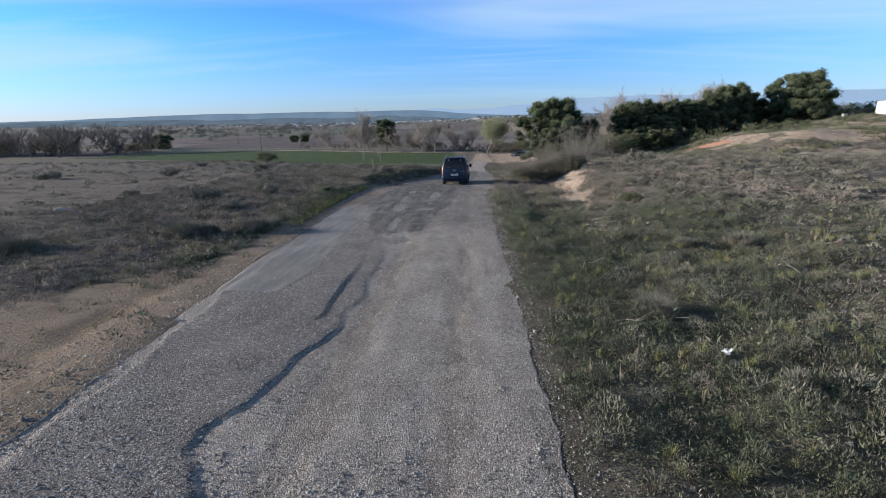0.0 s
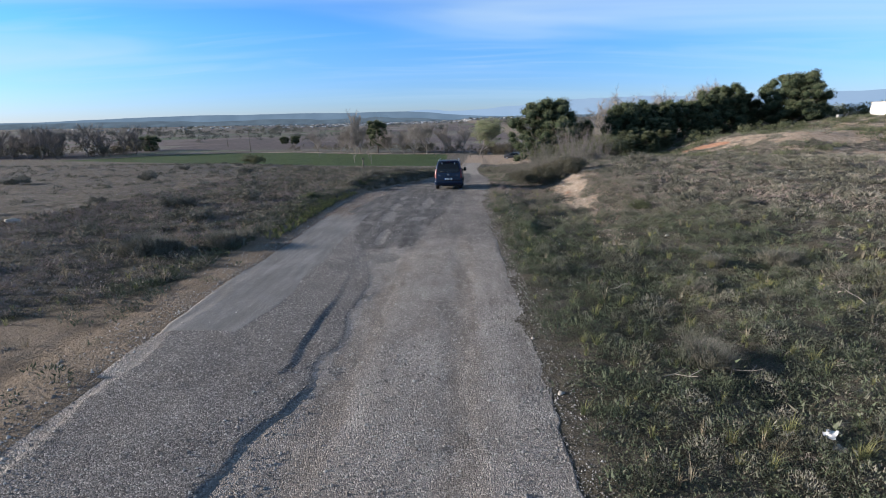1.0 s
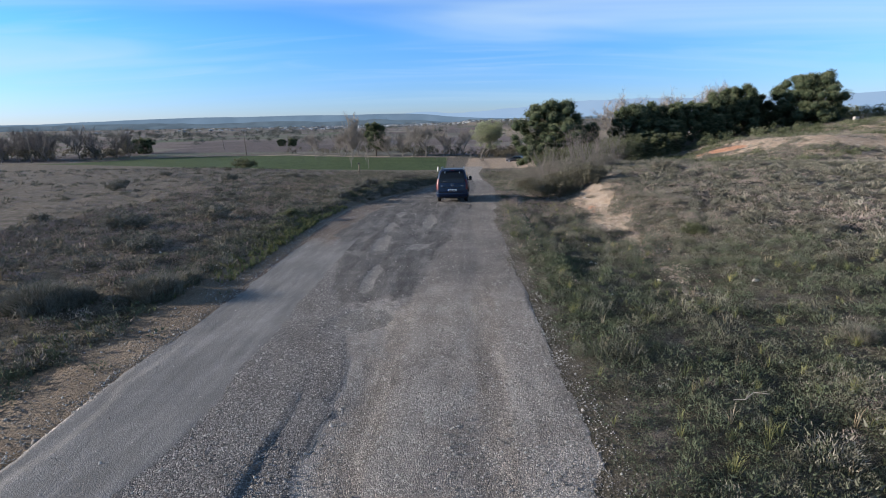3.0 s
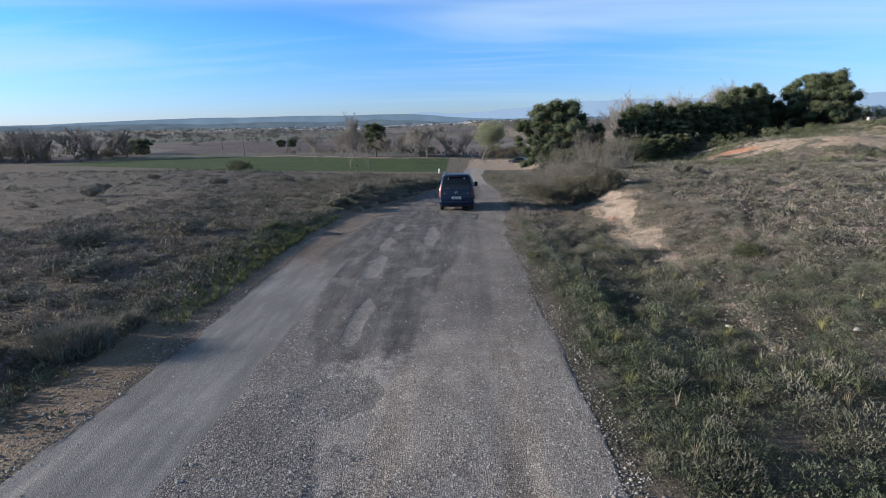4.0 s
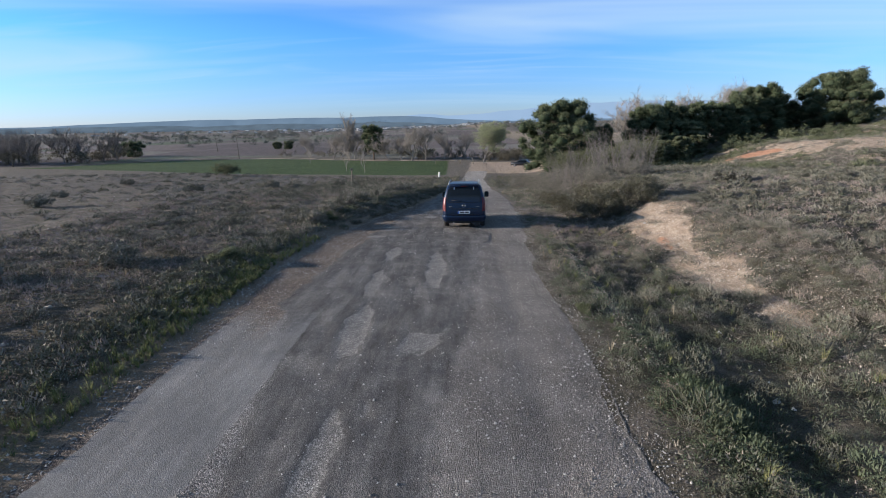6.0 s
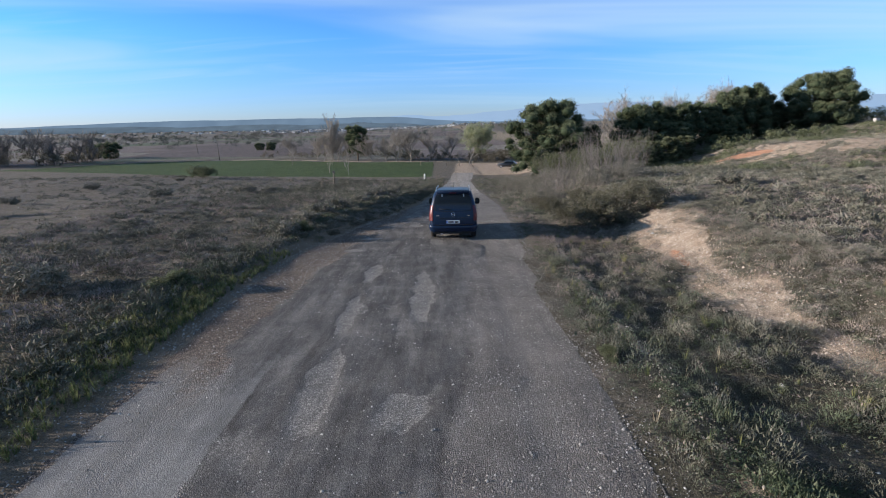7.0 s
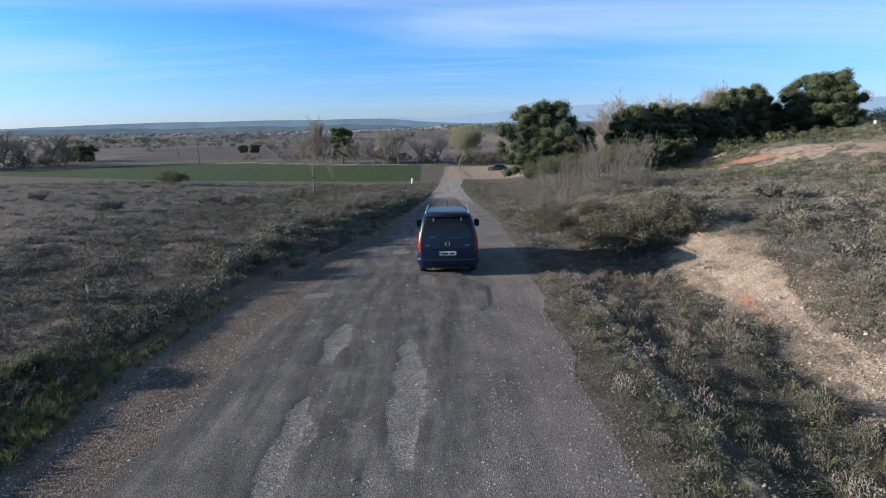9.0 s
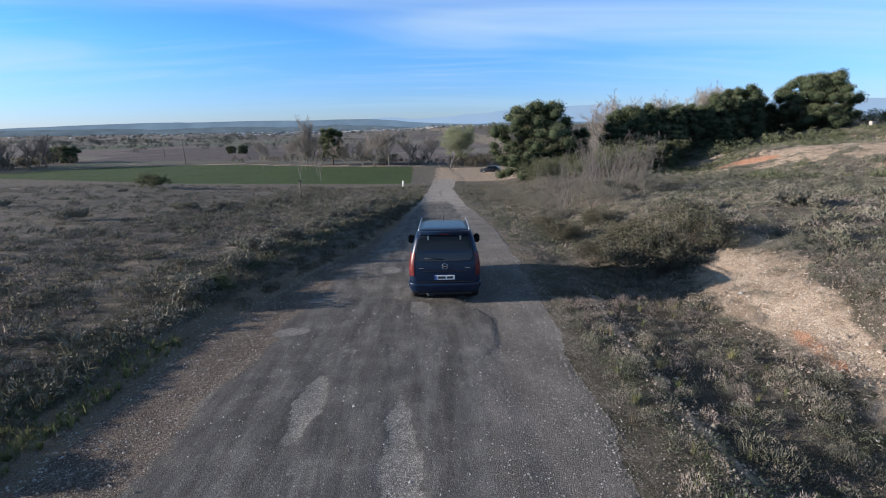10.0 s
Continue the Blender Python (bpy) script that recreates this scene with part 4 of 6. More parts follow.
    for s in (-1, 1):
        part("side_window", sheet(side(s, 0.42, 1.28, 1.10, 1.60, 0.10), np.linspace(0, 1, 5), np.linspace(0, 1, 5)), GLASS, car)
        part("side_window", sheet(side(s, 1.36, 2.22, 1.10, 1.60), np.linspace(0, 1, 5), np.linspace(0, 1, 5)), GLASS, car)
        part("side_window", sheet(side(s, 2.30, 3.25, 1.10, 1.58, 0, -0.52), np.linspace(0, 1, 5), np.linspace(0, 1, 5)), GLASS, car)
        part("side_moulding", sheet(side(s, 0.95, 3.1, 0.50, 0.62, off=0.02), (0, 1), (0, 0.5, 1), 0.012), BLACK, car)
        part("sill", sheet(side(s, 0.95, 3.1, 0.26, 0.36, off=0.015), (0, 1), (0, 0.5, 1), 0.012), BLACK, car)
        part("slide_rail", sheet(side(s, 0.35, 1.5, 1.00, 1.02, off=0.008), (0, 1), (0, 1)), BLACK, car)
        for y in (1.50, 2.42):
            part("door_handle", box(*sorted((s * 0.915, s * 0.955)), y, y + 0.2, 0.97, 1.0, 0.01), PAINT, car)
        mirror = part("door_mirror", moved(box(-0.10, 0.10, -0.07, 0.07, -0.13, 0.13, 0.045), Matrix.Translation((s * 1.03, 2.98, 1.16)) @ Matrix.Rotation(radians(-8 * s), 4, "Z")), BLACK, car, "black door mirror")
        part("mirror_arm", box(*sorted((s * 0.86, s * 0.98)), 2.96, 3.02, 1.05, 1.10, 0.01), BLACK, mirror)
        part("mirror_glass", moved(box(-0.08, 0.08, -0.075, -0.066, -0.11, 0.11), Matrix.Translation((s * 1.03, 2.976, 1.16)) @ Matrix.Rotation(radians(-8 * s), 4, "Z")), GLASS, mirror)
        part("head_lamp", sheet(lambda u, v: (s * (0.62 + 0.24 * u), 4.36 - 0.35 * u * u, 0.80 + 0.13 * v), np.linspace(0, 1, 5), (0, 1), 0.03), LAMP_CLEAR, car)

        def screen_wheel(y):
            wheel = new("wheel")
            wheel.parent = car
            wheel.location = (s * 0.80, y, 0.325)
            tyre = [(-0.10, 0.20), (-0.105, 0.29), (-0.08, 0.322), (0, 0.325), (0.08, 0.322), (0.105, 0.29), (0.10, 0.20)]
            part("tyre", lathe([(s * x, r) for x, r in tyre]), RUBBER, wheel)
            part("rim", lathe([(s * x, r) for x, r in ((0.10, 0.205), (0.085, 0.19), (0.06, 0.12), (0.075, 0.05), (0.08, 0.0))]), ALLOY, wheel)
            arch = sheet(lambda u, v: (s * (0.925 + 0.012 * v), y + (0.36 + 0.04 * v) * math.cos(math.pi * u), 0.325 + (0.36 + 0.04 * v) * math.sin(math.pi * u)), np.linspace(0, 1, 17), (0, 1), 0.01)
            part("wheel_arch", arch, BLACK, car)
            # flat black half-disc on the body side, the well's dark hollow painted
            well = sheet(lambda u, v: (s * (0.921), y + 0.36 * v * math.cos(math.pi * u), 0.31 + 0.36 * v * math.sin(math.pi * u)), np.linspace(0, 1, 17), (0.0, 1))
            part("wheel_well", well, BLACK, car)
        screen_wheel(0.76)
        screen_wheel(3.53)
    part("windscreen", sheet(lambda u, v: (u * (0.80 - 0.12 * v), 3.40 - 0.80 * v - 0.10 * u * u, 1.12 + 0.55 * v), np.linspace(-1, 1, 9), np.linspace(0, 1, 5)), GLASS, car)
    part("exhaust", rod([(-0.45, 0.02, 0.22), (-0.45, 0.5, 0.24)], 0.03), ALLOY, car)
    part("underbody", box(-0.78, 0.78, 0.3, 4.1, 0.19, 0.30), BLACK, car)
    car.matrix_world = m
    return car


CAR_X, CAR_Y = -0.64, 32.75
car_pitch = math.degrees(math.atan2(float(road_z(CAR_Y + 3.5) - road_z(CAR_Y + 0.8)), 2.7))
build_car(pose(CAR_X, CAR_Y, float(road_top(CAR_X, CAR_Y + 0.76)) + 0.005 - 0.76 * math.sin(radians(car_pitch)), car_pitch, 0, -2.7) @ Matrix.Diagonal((0.94, 0.94, 1.0, 1)))


# ---- trees and bushes ----
def grow(rnd, base, height, spread, forks, levels, r0, up=0.35, first=0.25, wiggle=0.25):
    """A branching skeleton: rows for tubes, and the tips."""
    segs, tips = [], []

    def limb(p, d, length, r, level):
        steps = 3 if level < 2 else 2
        for k in range(steps):
            d = (d + Vector((rnd.gauss(0, wiggle), rnd.gauss(0, wiggle), rnd.gauss(0, wiggle) * 0.5 + 0.06 * up))).normalized()
            q = p + d * (length / steps)
            segs.append((*p, *q, r * (1 - 0.28 * k / steps), r * (1 - 0.28 * (k + 1) / steps)))
            p = q
            if level < levels and (level > 0 or (k + 1) / steps > first):
                for _ in range(forks if k == steps - 1 else max(1, forks - 1)):
                    a = rnd.uniform(0, 2 * math.pi)
                    side = Vector((math.cos(a), math.sin(a), 0))
                    nd = (d * (1 - spread) + side * spread + Vector((0, 0, up * 0.5))).normalized()
                    limb(p, nd, length * rnd.uniform(0.5, 0.78), r * rnd.uniform(0.42, 0.6), level + 1)
        if level == levels:
            tips.append((*p, level))
    limb(Vector(base), Vector((rnd.gauss(0, 0.05), rnd.gauss(0, 0.05), 1)).normalized(), height * 0.5, r0, 0)
    return segs, tips


def leaves_at(rs, centres, count, radius, size, flat=0.8):
    """Leaf blades scattered round centres. Returns vertices, triangles and a tint for each vertex."""
    c = np.repeat(np.asarray(centres, float)[:, :3], count, 0)
    n = len(c)
    off = rs.normal(size=(n, 3))
    off /= np.linalg.norm(off, axis=1, keepdims=True)
    off *= radius * rs.random((n, 1)) ** 0.45
    off[:, 2] *= flat
    p = c + off
    a = rs.normal(size=(n, 3)); a /= np.linalg.norm(a, axis=1, keepdims=True)
    b = np.cross(a, rs.normal(size=(n, 3))); b /= np.linalg.norm(b, axis=1, keepdims=True)
    s = size * rs.uniform(0.6, 1.5, (n, 1))
    verts = np.stack([p - a * s, p + b * s * 0.6, p + a * s], 1).reshape(-1, 3)
    faces = np.arange(3 * n).reshape(n, 3)
    # upper leaves of each cluster tinted lighter, top light put into their colour
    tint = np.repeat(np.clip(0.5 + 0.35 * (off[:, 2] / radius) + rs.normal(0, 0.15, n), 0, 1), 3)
    return verts, faces, tint


def ball_mesh(subdivisions=2):
    bm = bmesh.new()
    bmesh.ops.create_icosphere(bm, subdivisions=subdivisions, radius=1)
    v = np.array([p.co[:] for p in bm.verts])
    f = np.array([[p.index for p in q.verts] for q in bm.faces])
    bm.free()
    return v, f


def bare_tree(seed, height, spread=0.5, levels=4, forks=3, r0=0.16, mat=None, up=0.5, name="bare_tree", label="leafless grey-brown tree beside the field", leaf=None, leaf_size=0.12, leaf_count=3, wiggle=0.2, thick=0.006):
    rnd, rs = random.Random(seed), np.random.default_rng(seed)
    segs, tips = grow(rnd, (0, 0, -0.15), height, spread, forks, levels, r0, up, wiggle=wiggle)
    top = max(s[5] for s in segs)
    k = height / top
    segs = np.array(segs); segs[:, :6] *= k
    tree = tagged(new(name), label, "tree")
    v, f = tubes(segs[segs[:, 6] > r0 * 0.3], 6)
    np_part("trunk", v, f, mat or M_TWIG, tree, flat=False)
    v, f = twig_mesh(segs[segs[:, 6] <= r0 * 0.3] + np.array([0] * 6 + [thick, thick * 0.7]), r0 * 0.14)
    np_part("branch_work", v, f, mat or M_TWIG, tree)
    if leaf:
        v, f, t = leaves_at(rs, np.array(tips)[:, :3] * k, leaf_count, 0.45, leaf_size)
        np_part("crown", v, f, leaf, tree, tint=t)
    return tree


def pine(seed, height, width, label="dark green umbrella-crowned pine on the slope", low=0.12, lobes=50, mat=None, name="pine_tree"):
    """Trunk, limbs and a crown of many needle clumps with gaps between lobes."""
    rs = np.random.default_rng(seed)
    tree = tagged(new(name), label, "tree")
    centres = []
    segs = [(0, 0, -0.2, 0.1, 0, height * 0.45, 0.22, 0.16), (0.1, 0, height * 0.45, 0.0, 0.1, height * 0.85, 0.16, 0.05)]
    for k in range(lobes):
        h = low + (0.92 - low) * ((k + 0.5) / lobes) ** 0.9
        prof = math.sin(math.pi * min(1, 0.20 + 0.74 * (h - low) / (1 - low))) ** 0.6
        a = k * 2.4 + rs.uniform(-0.5, 0.5)
        r = width / 2 * prof * (rs.uniform(0.62, 0.88) if k % 4 else rs.uniform(0.05, 0.5)) * (1 + 0.16 * math.sin(3 * a + seed) + 0.1 * math.sin(7 * h + seed))
        c = (r * math.cos(a), r * math.sin(a), h * height + rs.uniform(-0.4, 0.4))
        centres.append(c)
        z0 = max(0.1 * height, c[2] - 0.25 * r - 0.6)
        segs.append((0, 0, z0, c[0], c[1], c[2], 0.07, 0.02))
    v, f = tubes(segs, 6)
    np_part("trunk", v, f, M_BARK, tree, flat=False)
    vs, fs, ts, off = [], [], [], 0
    bv, bf = ball_mesh()
    for c in centres:
        r = width * rs.uniform(0.06, 0.115) * (84 / lobes) ** 0.3
        shape = np.array([1, 1, rs.uniform(0.65, 0.9)]) * r
        core = bv * shape * 0.72 * (1 + 0.10 * rs.normal(size=(len(bv), 1))) + np.array(c)
        # cores tinted darker, most so below: shade inside the crown put into colour
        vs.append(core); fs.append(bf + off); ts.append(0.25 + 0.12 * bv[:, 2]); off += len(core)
        n = 400
        d = rs.normal(size=(n, 3)); d[:, 2] += 0.25; d /= np.linalg.norm(d, axis=1, keepdims=True)
        p = np.array(c) + d * shape * rs.uniform(0.62, 1.12, (n, 1)) * (1 + 0.2 * np.sin(5 * d[:, :1] + 3 * d[:, 1:2] + c[0]) * np.cos(4 * d[:, 2:3] + c[1]))
        a = d + rs.normal(0, 0.6, (n, 3)) + np.array([0, 0, 0.3]); a /= np.linalg.norm(a, axis=1, keepdims=True)
        b = np.cross(a, rs.normal(size=(n, 3))); b /= np.linalg.norm(b, axis=1, keepdims=True)
        s = 0.115 * rs.uniform(0.5, 1.4, (n, 1))
        tri = np.stack([p - b * s * 0.42, p + b * s * 0.42, p + a * s * 1.9], 1).reshape(-1, 3)
        vs.append(tri); fs.append(np.arange(3 * n).reshape(n, 3) + off)
        # needle tint rises to each lobe's top, light from above painted in
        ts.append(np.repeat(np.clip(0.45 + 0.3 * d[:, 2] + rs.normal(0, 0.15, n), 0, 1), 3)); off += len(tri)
    v = np.concatenate(vs)
    v[:, 2] = np.maximum(v[:, 2], 0.05)
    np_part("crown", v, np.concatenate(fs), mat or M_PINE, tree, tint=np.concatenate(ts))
    return tree


def bush(seed, height, width, twig, leaf=None, stems=14, levels=3, leaf_count=5, leaf_size=0.05, name="bush", label="dense dry bush", radius=0.18, r0=0.02):
    """Many stems from one foot, branching, with or without leaves."""
    rnd, rs = random.Random(seed), np.random.default_rng(seed)
    segs, tips = [], []
    for k in range(stems):
        a, t = rnd.uniform(0, 2 * math.pi), rnd.random() ** 0.6
        foot = Vector((0.3 * width * t * math.cos(a), 0.3 * width * t * math.sin(a), -0.05))
        d = Vector((math.cos(a) * t * width / 2, math.sin(a) * t * width / 2, height * (1.1 - 0.45 * t))).normalized()

        def limb(p, d, length, r, level):
            for j in range(2):
                d = (d + Vector((rnd.gauss(0, 0.22), rnd.gauss(0, 0.22), rnd.gauss(0.03, 0.14)))).normalized()
                q = p + d * length / 2
                segs.append((*p, *q, r, r * 0.75))
                p, r = q, r * 0.75
                if level < levels:
                    for _ in range(2):
                        limb(p, (d + Vector((rnd.gauss(0, 0.5), rnd.gauss(0, 0.5), rnd.gauss(0.1, 0.35)))).normalized(), length * rnd.uniform(0.45, 0.7), r * 0.6, level + 1)
            if level >= levels - 1:
                tips.append(tuple(p))
        limb(foot, d, height * rnd.uniform(0.42, 0.62), r0, 0)
    thing = tagged(new(name), label, "bush")
    segs = np.array(segs)
    segs[:, 6:] = np.maximum(segs[:, 6:], 0.003)
    v, f = twig_mesh(segs, r0 * 0.45)
    v[:, 2] = np.maximum(v[:, 2], -0.1)
    tagged(np_part("branch_work", v, f, twig, thing), kind="stuff")
    if leaf:
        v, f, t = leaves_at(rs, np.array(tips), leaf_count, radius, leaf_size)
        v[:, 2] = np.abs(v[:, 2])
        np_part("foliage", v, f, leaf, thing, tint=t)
    return thing


def stand(thing, x, y, turn=0.0, scale=1.0, sink=0.0):
    m = pose(x, y, float(terrain(x, y)) - sink, 0, 0, turn) @ Matrix.Diagonal((scale, scale, scale, 1))
    thing.matrix_world = m
    return thing


def another(thing, x, y, turn, scale):
    ob = copy_thing(thing, pose(x, y, float(terrain(x, y)), 0, 0, turn))
    ob.scale = (scale, scale, scale)
    return ob


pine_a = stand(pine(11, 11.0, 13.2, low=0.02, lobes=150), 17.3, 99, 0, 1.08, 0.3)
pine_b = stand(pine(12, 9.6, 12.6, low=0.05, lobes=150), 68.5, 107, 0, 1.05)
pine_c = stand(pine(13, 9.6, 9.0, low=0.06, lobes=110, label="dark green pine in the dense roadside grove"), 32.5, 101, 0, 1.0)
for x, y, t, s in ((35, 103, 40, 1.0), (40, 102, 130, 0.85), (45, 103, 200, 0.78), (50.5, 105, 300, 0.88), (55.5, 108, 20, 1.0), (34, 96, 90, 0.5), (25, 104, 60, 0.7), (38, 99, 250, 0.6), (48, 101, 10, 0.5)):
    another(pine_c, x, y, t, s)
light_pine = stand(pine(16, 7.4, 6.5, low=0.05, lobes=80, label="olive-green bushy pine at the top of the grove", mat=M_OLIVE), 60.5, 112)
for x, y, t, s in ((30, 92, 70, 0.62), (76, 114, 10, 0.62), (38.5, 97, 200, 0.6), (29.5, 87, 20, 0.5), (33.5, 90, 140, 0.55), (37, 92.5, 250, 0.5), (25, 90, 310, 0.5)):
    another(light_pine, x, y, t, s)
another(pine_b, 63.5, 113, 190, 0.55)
field_pine = stand(pine(14, 8.5, 6.5, low=0.25, label="dark green pine among bare trees by the lane"), -26.2, 169, 0, 1.3)
left_pine = stand(pine(15, 6.5, 9, low=0.1, label="rounded dark pine at the end of the bare grove"), -131, 213)
another(left_pine, -142, 221, 60, 0.85)
another(left_pine, -95.5, 279, 20, 0.6)
another(left_pine, -88, 275, 120, 0.65)

poplar = stand(bare_tree(21, 15, thick=0.012, spread=0.22, levels=4, forks=3, r0=0.20, up=1.2, name="poplar", label="tall slender leafless poplar beside the lane", mat=M_PALE_TWIG), -34.5, 173)
bare_a = stand(bare_tree(22, 10, thick=0.014, mat=M_PALE_TWIG, spread=0.5, levels=4, forks=3, r0=0.16), -30.5, 170)
bare_b = stand(bare_tree(23, 10.5, thick=0.014, mat=M_PALE_TWIG, spread=0.55, levels=4, forks=3, r0=0.18), -13.5, 160)
for x, y, t, s, src in ((-37, 170, 50, 0.95, bare_a), (-52, 190, 120, 0.85, bare_a), (-21, 166, 200, 0.8, bare_a), (-4, 164, 75, 0.9, bare_a), (2, 166, 15, 0.85, bare_b), (-17, 165, 260, 0.75, bare_b), (-33, 172, 20, 0.9, bare_b), (-9.5, 163, 310, 1.05, bare_b), (-40, 174, 100, 0.7, bare_b)):
    another(src, x, y, t, s)
willow = stand(bare_tree(24, 9.5, spread=0.55, levels=4, forks=3, r0=0.13, mat=M_PALE_TWIG, leaf=M_SPRING, leaf_size=0.085, leaf_count=34, name="willow_tree", label="tree in fresh pale green spring leaf by the car park"), 6.5, 142, 0, 1.1)
pale_a = stand(bare_tree(25, 14, thick=0.012, spread=0.55, levels=4, forks=3, r0=0.22, mat=M_PALE_TWIG, label="leafless pale tree rising behind the pines"), 31.6, 109, 0, 1.0)
for x, y, t, s in ((46, 118, 80, 0.85), (62, 124, 160, 0.85), (58.5, 121, 240, 0.85), (55, 122, 20, 0.8), (24, 118, 200, 0.6)):
    another(pale_a, x, y, t, s)

def thicket(seed, height, width, mat, label, stems=13):
    """Slender leafless saplings growing close together."""
    rnd = random.Random(seed)
    segs = []
    for k in range(stems):
        a, r = rnd.uniform(0, 2 * math.pi), width / 2 * math.sqrt(rnd.random())
        p = Vector((r * math.cos(a), r * math.sin(a), -0.1))
        d = Vector((0.25 * math.cos(a), 0.25 * math.sin(a), 1)).normalized()
        h = height * rnd.uniform(0.55, 1.05)
        rad = 0.034
        for j in range(6):
            d = (d + Vector((rnd.gauss(0, 0.09), rnd.gauss(0, 0.09), 0.02))).normalized()
            q = p + d * h / 6
            segs.append((*p, *q, rad, rad * 0.8))
            p, rad = q, rad * 0.8
            for _ in range(2 if j > 1 else 1):
                b = rnd.uniform(0, 2 * math.pi)
                e = (d + 0.45 * Vector((math.cos(b), math.sin(b), 0.2))).normalized()
                m1 = p + e * h * rnd.uniform(0.10, 0.22)
                segs.append((*p, *m1, rad * 0.55, rad * 0.4))
                for _ in range(2):
                    e2 = (e + Vector((rnd.gauss(0, 0.4), rnd.gauss(0, 0.4), rnd.gauss(0.35, 0.3)))).normalized()
                    segs.append((*m1, *(m1 + e2 * h * rnd.uniform(0.05, 0.12)), rad * 0.4, rad * 0.22))
    thing = tagged(new("thicket"), label, "thicket")
    segs = np.array(segs)
    segs[:, 6:] = np.maximum(segs[:, 6:], 0.006)
    v, f = tubes(segs, 3)
    tagged(np_part("branch_work", v, f, mat, thing), kind="stuff")
    return thing


thicket_a = stand(thicket(31, 3.4, 3.2, M_TWIG, "tall leafless grey saplings beside the road"), 8.6, 53)
thicket_b = stand(thicket(32, 3.7, 3.6, M_TWIG, "tall leafless brown saplings beside the road"), 13.0, 57)
for x, y, t, s, src in ((12.2, 54.5, 30, 1.0, thicket_a), (15.0, 58, 90, 0.95, thicket_b), (9.5, 58, 140, 0.9, thicket_b), (14.2, 61, 210, 1.05, thicket_a), (17.5, 62, 280, 0.8, thicket_a), (7.4, 50, 320, 0.6, thicket_b), (16, 66, 10, 0.9, thicket_b)):
    another(src, x, y, t, s)
scrub = stand(bush(34, 1.5, 3.2, M_TWIG, M_GREY, stems=30, levels=3, leaf_count=2, leaf_size=0.045, radius=0.18, name="scrub_bush", label="low brown-grey scrub bush with few leaves", r0=0.014), 6.3, 50, 0, 0.7)
for x, y, t, s in ((9.5, 49, 60, 0.7), (10.5, 53, 140, 0.9), (8, 57, 210, 0.8), (7.2, 62, 300, 0.8), (13, 52, 20, 0.7), (14, 55, 100, 0.8), (6.6, 68, 160, 0.8), (10, 70, 250, 1.1), (7.6, 76, 330, 0.9), (13, 74, 45, 1.2)):
    another(scrub, x, y, t, s)
bramble_a = stand(bush(33, 1.3, 2.6, M_TWIG, M_RUSSET, stems=34, levels=3, leaf_count=4, leaf_size=0.045, radius=0.14, name="bramble_bush", label="dense bramble bush with small russet-green leaves", r0=0.012), 5.7, 35.6, 0, 0.9)
for x, y, t, s in ((7.3, 35.9, 70, 0.9), (5.0, 37.4, 150, 0.6), (6.5, 38.0, 220, 0.8), (5.2, 42.5, 300, 0.6), (8.4, 38.6, 20, 0.65), (5.2, 46.0, 110, 0.6), (7.4, 44.0, 250, 0.65)):
    another(bramble_a, x, y, t, s)
field_bush = stand(bush(35, 2.6, 4.2, M_TWIG, M_OLIVE, stems=30, levels=3, leaf_count=5, leaf_size=0.09, radius=0.3, label="solitary dark rounded bush on the heath", r0=0.03), -33.5, 83, 0, 0.62)
grove_bush = stand(bush(36, 3.4, 5, M_TWIG, M_OLIVE, stems=30, levels=3, leaf_count=4, leaf_size=0.10, radius=0.35, label="grey-green shrub at the edge of the grove", r0=0.03), 24, 84)
for x, y, t, s in ((19, 80, 40, 0.8), (15.5, 88, 130, 0.9), (28, 90, 220, 0.9), (20, 92, 300, 0.8)):
    another(grove_bush, x, y, t, s)
grey_tree = stand(bare_tree(27, 9, thick=0.03, spread=0.5, levels=3, forks=3, r0=0.16, label="leafless grey tree in the far grove"), -150, 176)
for k in range(34):
    another(grey_tree, -120 - 3.2 * k + rng.uniform(-2, 2), 172 + rng.uniform(-6, 16), rng.uniform(0, 360), rng.uniform(0.9, 1.35))


# ---- low plants, as one sheet of growth each ----
def dome_template(rs, n, size, height, thin=0.16):
    """n thin twiglets filling a flattened dome of radius 1, fanning upwards and outwards."""
    a, r, h = rs.uniform(0, 2 * math.pi, n), np.sqrt(rs.random(n)), rs.random(n)
    top = np.sqrt(np.maximum(0.05, 1 - r * r))
    c = np.stack([r * np.cos(a), r * np.sin(a), height * 0.85 * h ** 0.7 * top], -1)
    out = np.stack([np.cos(a) * r * 0.8, np.sin(a) * r * 0.8, 0.8 + 0 * a], -1) + rs.normal(0, 0.42, (n, 3))
    out /= np.linalg.norm(out, axis=1, keepdims=True)
    side = np.cross(out, rs.normal(size=(n, 3)))
    side /= np.linalg.norm(side, axis=1, keepdims=True)
    s = size * rs.uniform(0.6, 1.4, (n, 1))
    tri = np.stack([c - out * s - side * s * thin, c - out * s + side * s * thin, c + out * s * 1.3], 1)
    tri[:, :, 2] = np.maximum(tri[:, :, 2], -0.05)
    return tri


